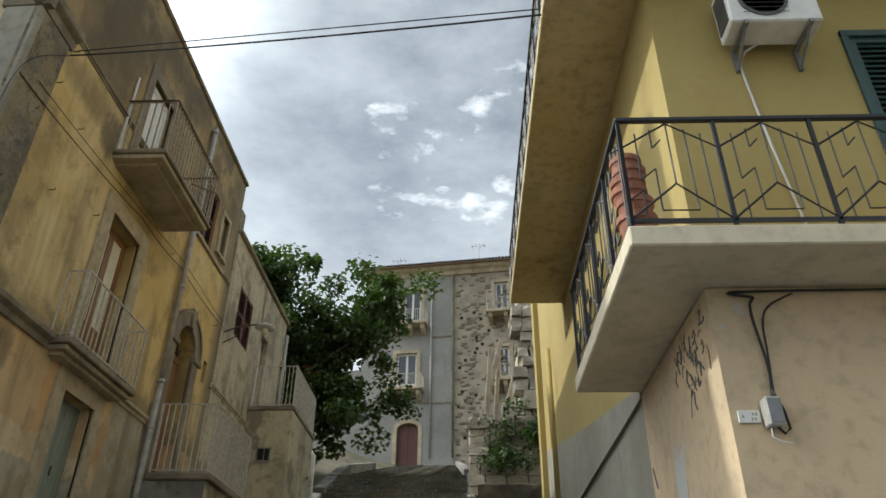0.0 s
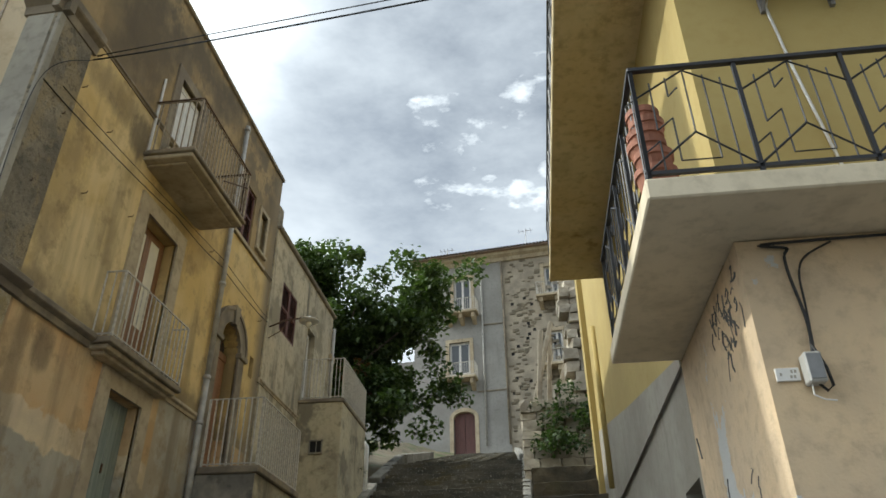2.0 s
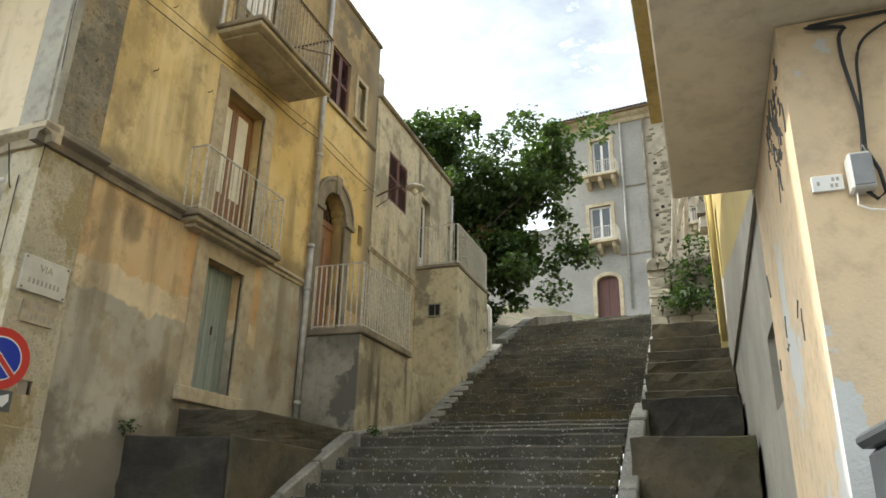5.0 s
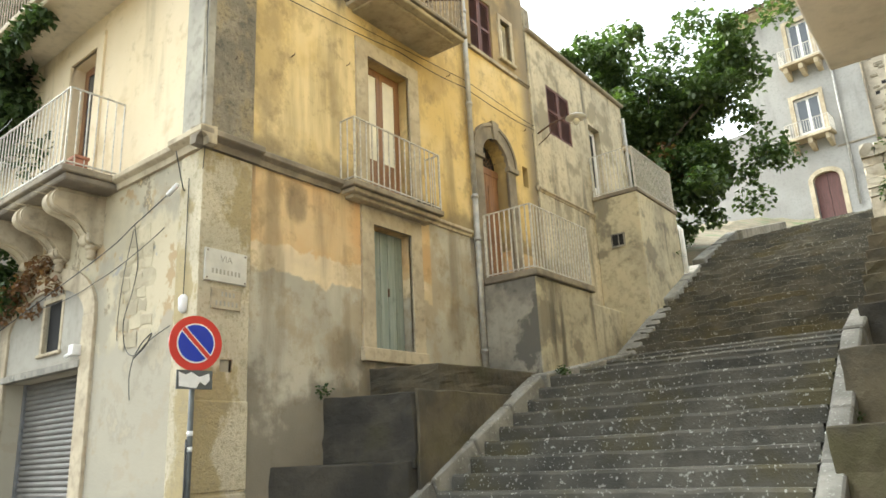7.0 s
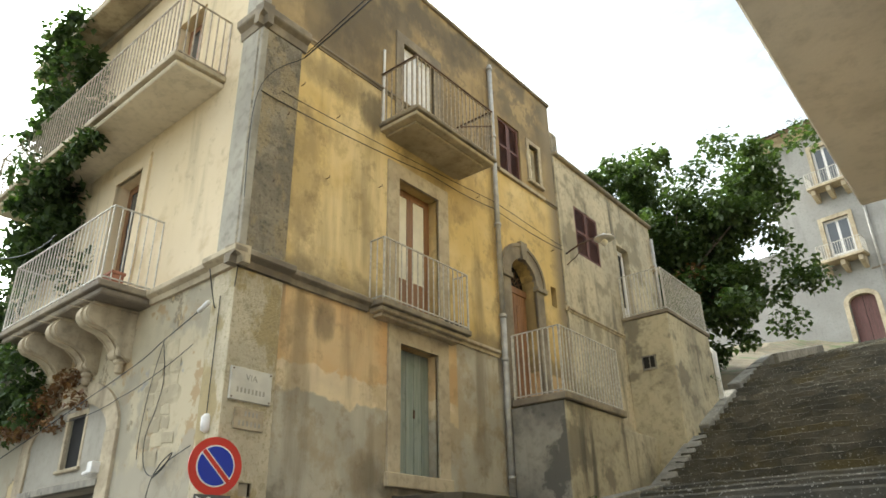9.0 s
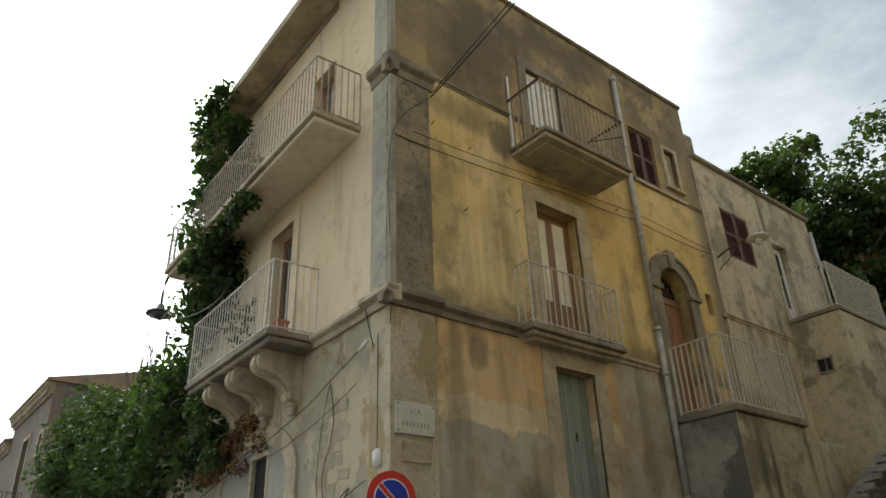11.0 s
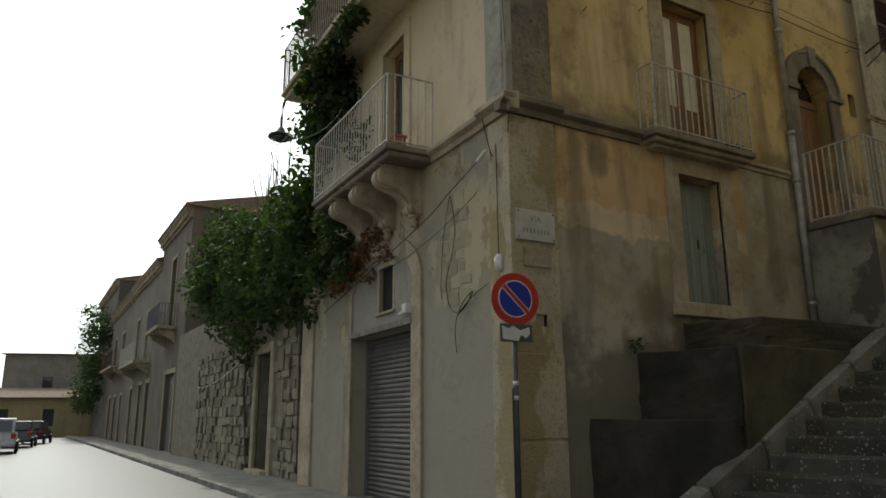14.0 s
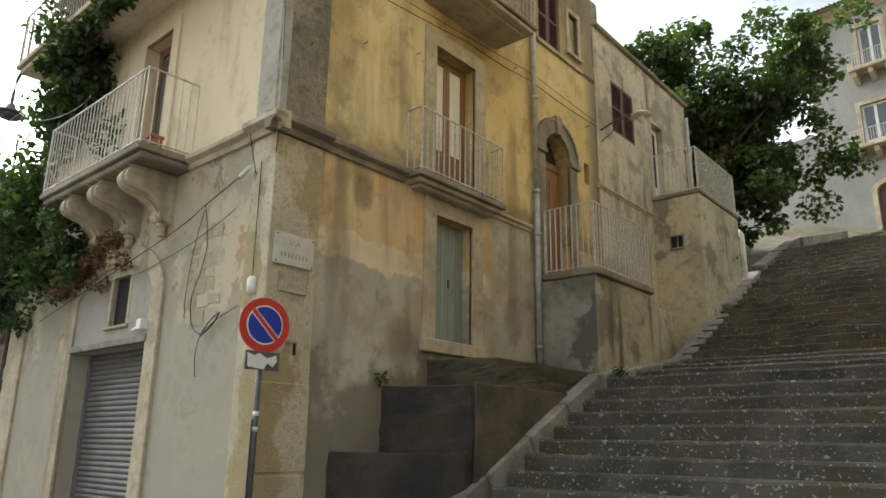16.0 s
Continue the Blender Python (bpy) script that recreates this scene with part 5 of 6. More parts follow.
def street_house(name, x0, x1, h, y, mat, label, doors, windows, balconies, depth=8, cornice=True):
    root = thing(name, pose(x0, y, 0), label, "house", "houses along the street")
    W = x1 - x0
    holes = [(a, b, 0.05, c) for a, b, c, _ in doors] + [(a, b, c, d) for a, b, c, d, _ in windows]
    part("wall", wall(bmesh.new(), 0, W, 0, h, 0.4, holes), mat, root)
    bm = bmesh.new()
    box(bm, W - 0.4, W - 0.002, 0.4, depth, 0, h)
    box(bm, 0, W - 0.41, depth - 0.4, depth, 0, h)
    part("side_wall", bm, RGREYD, root)
    part("roof", prism(bmesh.new(), [(-0.35, h), (-0.35, h + 0.1), (depth * 0.55, h + 1.2), (depth, h + 0.6), (depth, h)], -0.1, W + 0.15, "x"), TILE, root)
    if cornice:
        part("cornice", prism(bmesh.new(), [(0.02, h - 0.5), (-0.08, h - 0.5), (-0.12, h - 0.25), (-0.3, h - 0.1), (-0.3, h), (0.02, h)], 0, W, "x"), TRIM, root)
        tooth = None
        for i in range(int(W / 0.32)):
            m = pose(0.16 + i * 0.32, -0.14, h - 0.3)
            if tooth is None:
                tooth = part("dentil", bx(-0.08, 0.08, -0.08, 0.08, -0.1, 0.1), TRIM, root, m=m).data
            else:
                piece("dentil", tooth, root, m)
    for a, b, c, mt in doors:
        surround(root, a, b, 0.05, c, 0.2, TRIM, sill=False)
        plank_door(root, a, b, 0.05, c, 0.18, mt)
    for a, b, c, d, mt in windows:
        surround(root, a, b, c, d, 0.16, TRIM)
        french_window(root, a, b, c, d, 0.2, mt, GLASS, panel=0.3, name="window")
    for a, b, z, mt in balconies:
        sl = part("balcony", bx(a, b, -0.85, 0.0, z - 0.16, z, 0.02), TRIM, root)
        railing(sl, [(a + 0.05, 0), (a + 0.05, -0.8), (b - 0.05, -0.8), (b - 0.05, 0)], z, z + 1.0, mt, 0.14, 0.012)
        for x in (a + 0.25, b - 0.25):
            part("corbel", prism(bmesh.new(), [(0, z - 0.17), (-0.7, z - 0.17), (-0.6, z - 0.4), (-0.2, z - 0.6), (0, z - 0.75)], x - 0.1, x + 0.1, "x"), TRIM, sl)
    return root


RGREYD = plaster("dark_weathered_side", (0.18, 0.16, 0.13), (0.12, 0.108, 0.088), (0.07, 0.06, 0.05), 0.5)
PINKISH = plaster("dull_pink_plaster", (0.215, 0.165, 0.125), (0.16, 0.125, 0.095), (0.12, 0.10, 0.08), 0.5)
BEIGE = plaster("dull_beige_plaster", (0.235, 0.20, 0.15), (0.175, 0.15, 0.11), (0.12, 0.10, 0.08), 0.5)
DULLYELLOW = plaster("dull_yellow_plaster", (0.50, 0.40, 0.20), (0.42, 0.34, 0.18), (0.2, 0.16, 0.1), 0.3)
street_house("street_house", -39.8, -32.15, 10.7, 5.8, PINKISH, "weathered pinkish two-storey house with dentil cornice", [(3.75, 6.2, 3.5, SHUTTER)], [(3.4, 4.7, 5.65, 9.0, WHITEPAINT), (6.75, 7.3, 7.9, 8.7, BROWNWOOD)], [(2.4, 5.6, 5.6, IRON_B)])
street_house("street_house", -50.2, -39.85, 9.7, 5.82, BEIGE, "weathered beige two-storey house with a white balcony", [(1.6, 2.6, 3.3, BROWNWOOD), (5.2, 6.4, 3.4, BROWNWOOD), (8.0, 9.3, 3.4, GREENWOOD)], [(2.4, 3.4, 4.7, 7.4, WHITEPAINT), (6.2, 7.2, 4.7, 7.4, WHITEPAINT)], [(1.8, 8.6, 4.6, IRON_W)])
street_house("street_house", -63, -50.25, 9.6, 5.85, PINKISH, "dull pink house with a rusty sheet-fronted balcony", [(2.0, 3.2, 3.1, BROWNWOOD), (5.4, 6.6, 3.1, BROWNWOOD), (9.0, 10.0, 3.1, GREENWOOD)], [(3.0, 4.0, 5.2, 7.4, BROWNWOOD), (7.6, 8.6, 5.2, 7.4, BROWNWOOD)], [(2.2, 9.4, 5.1, RUST)])
street_house("street_house", -78, -63.05, 12.6, 5.95, RGREYD, "dark tall house half hidden by creeper", [(3, 4.2, 2.9, BROWNWOOD)], [(5, 6, 5.5, 7.4, BROWNWOOD), (9, 10, 5.5, 7.4, BROWNWOOD)], [])
for xx, yy, rz, W2, h, mt, lab, nm, doors in ((-84, -9, 72, 17, 3.6, DULLYELLOW, "low yellow house across the end of the street", "end_house", True), (-92, -2, 72, 9, 8.6, RGREY, "tall grey block behind the low house", "grey_block", False), (-96, 7.5, 72, 8, 13.5, RGREY, "tall pale block far down the street", "grey_block", False), (-30, -9.5, 180, 40, 7.0, RGREYD, "dark row of houses across the street", "opposite_house", False)):
    r = thing(nm, pose(xx, yy, 0, 0, 0, rz), lab, "house")
    hs = [(3.2, 4.5, 0.05, 2.5), (7.5, 8.5, 1.0, 2.6), (11.5, 12.5, 1.0, 2.6)] if doors else [(4, 5, 4.5, 6.2), (9, 10, 4.5, 6.2)]
    part("wall", wall(bmesh.new(), 0, W2, 0, h, 0.4, hs), mt, r)
    # black block fills the house, so openings show painted shade
    part("body", bx(0, W2, 0.41, 7, 0, h - 0.02), DARK, r)
    part("roof", prism(bmesh.new(), [(-0.4, h), (-0.4, h + 0.1), (7, h + (1.3 if doors else 0.2)), (7, h)], -0.3, W2 + 0.3, "x"), TILE if doors else LEDGE, r)
    for a, b, c, d in hs:
        part("door" if c < 0.1 else "window", bx(a, b, 0.2, 0.25, c, d), REDSHUT if c < 0.1 else GLASS, r)


# ---- plants ----
def fig_tree(x, y, z):
    root = thing("fig_tree", pose(x, y, z), "broad fig tree with glossy lobed green leaves over the steps", "tree")
    rng = random.Random(8)
    part("trunk", tube(bmesh.new(), [(0, 0, -0.6), (0.1, 0.05, 0.8), (0.05, -0.1, 1.8), (0.25, 0, 2.6)], 0.26, 9, 0.17), BARK, root, smooth=True)
    spots = []
    ends = [(-3.2, 0.2, 6.0), (-1.6, -0.6, 7.4), (0.2, 0.3, 7.8), (-2.6, -0.8, 4.2), (1.6, -0.4, 6.0), (3.0, 0.0, 6.4), (3.8, -0.4, 5.3), (2.2, 0.6, 3.6), (3.4, 0.2, 3.4), (0.6, -1.2, 4.4), (-0.6, 0.6, 5.6), (0.8, -1.0, 2.6), (2.0, -0.8, 2.2), (-1.2, -1.0, 2.6), (4.2, 0.2, 6.9), (0.2, -1.2, 1.4), (1.5, -1.2, 1.2), (-0.9, -1.0, 1.6), (2.8, -0.6, 1.8), (-3.6, -0.4, 5.2), (-2.4, 0, 6.9), (-3.9, 0.1, 6.6), (-1.0, -0.3, 8.0), (2.6, -0.2, 4.6)]
    for e in ends:
        e = Vector(e)
        mid = e * 0.5 + Vector((rng.uniform(-0.3, 0.3), rng.uniform(-0.3, 0.3), 1.0))
        part("limb", tube(bmesh.new(), [(0.2, 0, 2.0), mid * 0.6 + Vector((0, 0, 0.6)), mid, e], 0.10, 6, 0.025), BARK, root, smooth=True)
        for _ in range(11):
            p = e + Vector((rng.gauss(0, 0.75), rng.gauss(0, 0.75), rng.gauss(0, 0.6)))
            spots.append((p.x, p.y, p.z, rng.uniform(0.4, 0.8), 150))
    for _ in range(95):
        p = Vector((rng.gauss(0, 1), rng.gauss(0, 1), rng.gauss(0, 1))).normalized() * rng.uniform(0.3, 1.0)
        spots.append((0.3 + 3.3 * p.x, 0.2 + 1.0 * p.y, 4.7 + 2.5 * p.z, rng.uniform(0.45, 0.8), 130))
    leaves("crown", LEAF_FIG, root, spots, 0.20, 3, kind="stuff")
    leaves("withered_leaves", LEAF_DRY, root, [(1.8, -0.9, 3.2, 0.7, 90), (2.4, -0.6, 2.6, 0.6, 70), (1.2, -1.0, 2.0, 0.6, 60)], 0.18, 9, kind="stuff")


fig_tree(-9.1, 23.2, 7.2)


def creeper(name, label, spots, size, seed, mat, stems=()):
    root = thing(name, pose(*spots[0][:3]), label, "climber")
    o = Vector(spots[0][:3])
    for i, st in enumerate(stems):
        part("stem", tube(bmesh.new(), [Vector(p) - o for p in st], 0.05, 6, 0.02), BARK, root, smooth=True)
    n = max(1, min(5, len(spots) // 6))
    by_x = sorted(spots, key=lambda s: s[0])
    for i in range(n):
        chunk = by_x[i * len(spots) // n:(i + 1) * len(spots) // n]
        leaves("spray", mat, root, [(s[0] - o.x, s[1] - o.y, s[2] - o.z, *s[3:]) for s in chunk], size, seed + 50 * i, kind="stuff")
    return root


rng = random.Random(31)
spots = []
for i in range(46):
    f = rng.random()
    x = -12.7 - 1.6 * f
    spots.append((x + rng.gauss(0, 0.35), 5.1 + rng.gauss(0, 0.28), rng.uniform(6.2 + 0.3 * f, 11.5 - 1.5 * max(0, f - 0.4)), rng.uniform(0.35, 0.7), 170))
for i in range(10):
    spots.append((-12.9 - 0.2 * i, 4.5 + 0.03 * i + rng.gauss(0, 0.08), 12.42 - 0.05 * i + rng.gauss(0, 0.06), rng.uniform(0.18, 0.34), 60))
for i in range(26):
    spots.append((-10.8 - 0.12 * i, 4.62 + rng.gauss(0, 0.06), 8.55 - 0.012 * i + rng.gauss(0, 0.08), 0.16, 36))
creeper("creeper", "dense dark ivy hanging over the balconies of the ochre house", spots, 0.15, 5, LEAF_IVY, [[(-16.2, 5.6, 0.2), (-16.1, 5.5, 4), (-15.2, 5.4, 8), (-14.2, 5.1, 11.8)]])
spots = []
for i in range(92):
    f = rng.random()
    x = -14.6 - 12.2 * f
    top = 6.6 + 1.3 * min(1, f / 0.7) - 5.0 * max(0, f - 0.78)
    bot = 3.5 + 0.4 * math.sin(f * 9) + 4.2 * max(0, f - 0.5)
    spots.append((x, 5.35 + rng.gauss(0, 0.25), rng.uniform(bot, top), rng.uniform(0.45, 0.85), 140))
creeper("creeper", "sunlit leafy climber spilling over the rubble wall", spots, 0.17, 6, LEAF_IVY, [[(-20.4, 5.6, 0.1), (-20.6, 5.45, 2.2), (-20.0, 5.4, 5.2)]])
spots = []
for i in range(30):
    x = -12.3 - 3.6 * rng.random()
    spots.append((x, 5.12 + rng.gauss(0, 0.16), 4.5 + (-12.3 - x) * 0.05 + rng.uniform(-1.0, 1.2) * min(1, (-11.4 - x) / 2.0), rng.uniform(0.25, 0.5), 110))
creeper("creeper", "ivy under the carved balcony brackets", spots, 0.13, 7, LEAF_IVY)
creeper("creeper", "withered reddish creeper over the garage arch", [(-11.0 - 0.2 * i + rng.gauss(0, 0.08), 5.2, 4.45 - 0.03 * i + rng.gauss(0, 0.16), 0.22, 80) for i in range(12)], 0.09, 8, LEAF_DRY)
creeper("creeper", "dark creeper covering the corner of a street house", [(-64.5 - 13 * rng.random(), 5.2 + rng.gauss(0, 0.3), rng.uniform(2.6, 11.6), rng.uniform(0.8, 1.3), 120) for _ in range(58)], 0.24, 11, LEAF_IVY)
creeper("shrub", "overgrown bush on top of the garden wall", [(-1.0 + 1.9 * rng.random(), 19.9 + rng.gauss(0, 0.25), rng.uniform(6.9, 8.7), 0.45, 120) for _ in range(14)], 0.12, 12, LEAF_IVY)
creeper("shrub", "dry scrub beneath the fig tree", [(-7.2 - 2 * rng.random(), 21.2 + rng.gauss(0, 0.7), rng.uniform(6.6, 8.2), 0.5, 90) for _ in range(10)], 0.14, 13, LEAF_DRY)
bm = bmesh.new()
for i in range(14):
    p = Vector((-16.4 - 0.2 * i + rng.gauss(0, 0.3), 5.2, 6.9))
    q = p + Vector((rng.uniform(-1.6, -0.2), rng.uniform(-0.3, 0.3), rng.uniform(0.9, 2.2)))
    tube(bm, [p, (p + q) / 2 + Vector((0.2, 0, 0.2)), q], 0.018, 4, 0.006)
tw = thing("bare_shrub", pose(-17, 5.2, 6.9), "bare thin twigs standing above the climber", "shrub")
tagged(part("branchwork", bm, BARK, tw, m=pose(17, -5.2, -6.9)), kind="stuff")
for x, y, z, s in ((-5.75, 11.2, stair_z(11.2), 0.13), (-5.6, 11.0, stair_z(11.0), 0.10), (-6.05, 18.9, 6.1, 0.2), (-7.2, 7.15, 2.3, 0.13), (-1.32, 9.3, 1.6, 0.1)):
    creeper("weed", "small green weed growing from a joint", [(x, y, z + s * 0.6, s, 45)], 0.06, int(abs(x * 100)), LEAF_IVY)

# ---- street sign, plaques, lamps ----
NORMAL = -9
sign = thing("road_sign", pose(-6.79, 4.88, 0, 0, 0, NORMAL + 90), "round red and blue no-parking sign on a grey pole", "sign")
part("pole", tube(bmesh.new(), [(0, 0.05, 0), (0, 0.05, 2.98)], 0.03, 12), LAMPGREY, sign, smooth=True)
part("pole_clamp", box(bmesh.new(), -0.045, 0.045, 0.0, 0.09, 2.72, 2.78), GALV, sign)


def disc(r, y0, y1, n=40):
    bm = bmesh.new()
    return prism(bm, [(r * math.cos(2 * math.pi * i / n), r * math.sin(2 * math.pi * i / n)) for i in range(n)], y0, y1)


face = part("disc", disc(0.30, 0.0, 0.012), SIGNRED, sign, "red sign plate", m=pose(0, 0, 2.75))
part("border", disc(0.215, -0.004, 0.002), WHITEPAINT, face, "thin white ring")
part("field", disc(0.20, -0.007, 0.0), SIGNBLUE, face, "blue field")
diag = pose(0, 0, 0, 0, 45, 0)
part("bar_edge", bx(-0.208, 0.208, -0.0095, -0.006, -0.034, 0.034), WHITEPAINT, face, m=diag)
part("bar", bx(-0.212, 0.212, -0.012, -0.009, -0.023, 0.023), SIGNRED, face, "red diagonal bar", m=diag)
plate = part("plate", bx(-0.2, 0.2, -0.006, 0.006, -0.1, 0.1), LAMPGREY, sign, "weathered plate with torn white sticker", m=pose(0, 0, 2.36))
part("sticker", prism(bmesh.new(), [(-0.17, -0.07), (0.02, -0.09), (0.06, -0.02), (0.12, -0.06), (0.17, 0.0), (0.16, 0.07), (0.05, 0.03), (-0.04, 0.08), (-0.1, 0.05), (-0.18, 0.08)], -0.009, -0.005), WHITEPAINT, plate)
for z in (1.62, 1.78):
    part("band", tube(bmesh.new(), [(0, 0.05, z), (0, 0.05, z + 0.05)], 0.032, 12), WHITEPAINT, sign, smooth=True)
part("strap", bx(-0.05, -0.038, 0.03, 0.05, 0.2, 1.75), CABLE, sign)


def writing(parent, text, x, z, size, mat, y):
    cu = bpy.data.curves.new("lettering", "FONT")
    cu.body, cu.size, cu.align_x, cu.extrude = text, size, "CENTER", 0.002
    tmp = bpy.data.objects.new("lettering", cu)
    scene.collection.objects.link(tmp)
    me = bpy.data.meshes.new_from_object(tmp.evaluated_get(bpy.context.evaluated_depsgraph_get()))
    bpy.data.objects.remove(tmp)
    me.materials.clear()
    me.materials.append(mat)
    return piece("lettering", me, parent, pose(x, y, z, 90))


pl = thing("street_plaque", FA @ pose(0.33, -0.04, 3.805), "worn marble street-name plaque on the corner", "plaque", "corner plaques")
part("tablet", bx(-0.30, 0.31, -0.03, 0.004, -0.20, 0.20, 0.006), MARBLE, pl)
writing(pl, "VIA", 0.0, 0.05, 0.115, LETTER, -0.031)
bar = None
for i in range(8):
    m = pose(-0.19 + 0.055 * i, -0.031, -0.075)
    if bar is None:
        bar = part("line", bx(-0.014, 0.014, -0.001, 0.001, -0.03, 0.03), LETTER, pl, m=m).data
    else:
        piece("line", bar, pl, m)
for x, z in ((-0.27, 0.17), (0.28, 0.17), (-0.27, -0.17), (0.28, -0.17)):
    part("stud", tube(bmesh.new(), [(x, -0.036, z), (x, -0.02, z)], 0.011, 8), RUST, pl)
pl2 = thing("street_plaque", FA @ pose(0.355, -0.04, 3.40), "smaller faded plaque below the street name", "plaque", "corner plaques")
part("tablet", bx(-0.215, 0.215, -0.02, 0.004, -0.125, 0.125, 0.006), TRIM, pl2)
for i in range(6):
    piece("line", bar, pl2, pose(-0.14 + 0.058 * i, -0.021, -0.055))
for i in range(4):
    piece("line", bar, pl2, pose(-0.06 + 0.055 * i, -0.021, 0.06))

lamp = thing("street_lamp", pose(-16.7, 5.0, 8.30), "dark bell-shaped street lamp on a curved bracket", "street lamp")
part("shade", lathe(bmesh.new(), [(0.05, 0.24), (0.09, 0.2), (0.11, 0.1), (0.30, 0.02), (0.32, -0.03), (0.28, -0.035)], 24), LAMPGREY, lamp, smooth=True)
part("lens", lathe(bmesh.new(), [(0.25, -0.03), (0.22, -0.09), (0.12, -0.13), (0.02, -0.14)], 20), GLASS, lamp, "clear glass bowl", smooth=True)
part("arm", tube(bmesh.new(), [(0, 0, 0.22), (0, 0, 0.5), (0.10, 0, 0.78), (0.32, 0, 0.93), (0.6, 0, 0.93), (0.9, 0, 0.75), (1.4, 0.1, 0.3), (2.2, 0.3, -0.3)], 0.036, 8), LAMPGREY, lamp, smooth=True)
wl = thing("wall_lamp", pose(-7.22, 13.85, 8.4), "white enamel disc lamp on a rusty scrolled wall bracket", "lamp")
part("bracket", tube(bmesh.new(), [(0, 0, 0), (0.3, 0.14, 0.2), (0.78, 0.35, 0.36)], 0.02, 6), RUST, wl, smooth=True)
part("brace", tube(bmesh.new(), [(0, 0, -0.28), (0.2, 0.1, -0.1), (0.42, 0.19, 0.2)], 0.012, 6), RUST, wl, smooth=True)
part("shade", lathe(bmesh.new(), [(0.04, 0.10), (0.06, 0.04), (0.22, 0.0), (0.24, -0.03), (0.10, -0.05)], 20, 0.82, 0.36), WHITEPAINT, wl, smooth=True).location = (0, 0, 0.28)
part("bulb", lathe(bmesh.new(), [(0.03, 0.0), (0.075, -0.05), (0.08, -0.1), (0.03, -0.16)], 12, 0.82, 0.36), CURTAIN, wl, smooth=True).location = (0, 0, 0.24)

# ---- pipes and cables ----
dp = thing("drainpipe", pose(-7.21, 11.09, 0), "pale zinc drainpipe down the ochre wall", "drainpipe")
part("pipe", tube(bmesh.new(), [(0.0, 0, 2.72), (0, 0, 6.2)], 0.058, 12), PIPE, dp, smooth=True)
part("pipe", tube(bmesh.new(), [(0.0, 0, 6.15), (0, 0, 12.1)], 0.052, 12), PIPE, dp, smooth=True)
for z in (3.2, 5.3, 6.15, 8.1, 10.2, 12.0):
    part("collar", tube(bmesh.new(), [(0, 0, z - 0.035), (0, 0, z + 0.035)], 0.07, 12), PIPE, dp, smooth=True)
dp2 = thing("drainpipe", pose(-6.02, 19.28, 0), "short white pipe at the terrace corner", "drainpipe")
part("pipe", tube(bmesh.new(), [(0, 0, 5.2), (0, 0, 7.0), (-0.1, 0, 7.12)], 0.06, 10), WHITEPAINT, dp2, smooth=True)
dp3 = thing("drainpipe", pose(-6.9, 18.9, 0), "grey pipe on the grey house", "drainpipe")
part("pipe", tube(bmesh.new(), [(-0.25, 0.1, 7.55), (-0.25, 0.1, 10.6)], 0.05, 10), PIPE, dp3, smooth=True)
dp4 = thing("drainpipe", pose(0.0, 12.4, 0), "yellow-painted downpipe on the side wall", "drainpipe")
part("pipe", tube(bmesh.new(), [(0, 0, 4.2), (0, 0, 7.3)], 0.05, 10), RYELLOW, dp4, smooth=True)


def cable(pts, sag=0.0, r=0.008, label="black overhead cable above the street", mat=CABLE):
    pts = [Vector(p) for p in pts]
    root = thing("cable", pose(*pts[0]), label, "cable")
    line = []
    for k, (a, b) in enumerate(zip(pts, pts[1:])):
        before = pts[k - 1] if k else a
        after = pts[k + 2] if k + 2 < len(pts) else b
        for i in range(10):
            f = i / 10
            p = 0.5 * (2 * a + (b - before) * f + (2 * before - 5 * a + 4 * b - after) * f * f + (3 * a - before - 3 * b + after) * f ** 3)
            line.append(p - pts[0] + Vector((0, 0, -4 * sag * f * (1 - f))))
    line.append(pts[-1] - pts[0])
    part("wire", tube(bmesh.new(), line, r, 5), mat, root)
    return root


cable([(-7.22, 5.95, 9.07), (-0.45, 4.0, 7.53)], 0.06, 0.012)
cable([(-7.22, 6.0, 9.20), (-0.42, 4.05, 7.66)], 0.0, 0.008)
cable([(-7.22, 5.95, 9.07), (-7.25, 5.2, 8.0), (-7.26, 5.2, 5.6), (-7.26, 5.18, 5.0)], 0, 0.006, "cable running down the corner pilaster")
cable([(-7.24, 5.25, 8.05), (-7.24, 9.0, 8.35), (-7.24, 11.0, 8.45), (-7.22, 13.7, 8.45)], 0.06, 0.008, "thin cable along the ochre wall")
cable([(-7.24, 5.6, 8.25), (-7.24, 11.0, 8.62), (-7.22, 13.7, 8.55)], 0.05, 0.006, "thin cable along the ochre wall")
fsp = lambda u, v, w=0.0: tuple(FA @ FS @ Vector((u, -w, v)))
cable([fsp(-0.38, 4.87, 0.12), fsp(-1.35, 4.60, 0.12), fsp(-2.4, 4.32, 0.12), fsp(-6.5, 3.5, 0.2)], 0.0, 0.008, "cable strung across the street front")
cable([fsp(-0.75, 4.42, 0.05), fsp(-2.5, 4.02, 0.06), fsp(-4.0, 3.9, 0.1)], 0.03, 0.006, "thin pale cable on the street front")
cable([fsp(-0.32, 5.3, 0.2), fsp(-0.31, 4.85, 0.09), fsp(-0.30, 4.8, 0.06)], 0, 0.008, "cable dropping beside the corner")
cable([fsp(-0.24, 4.95, 0.05), fsp(-0.22, 4.2, 0.06), fsp(-0.22, 3.45, 0.06)], 0, 0.006, "cable dropping beside the corner")
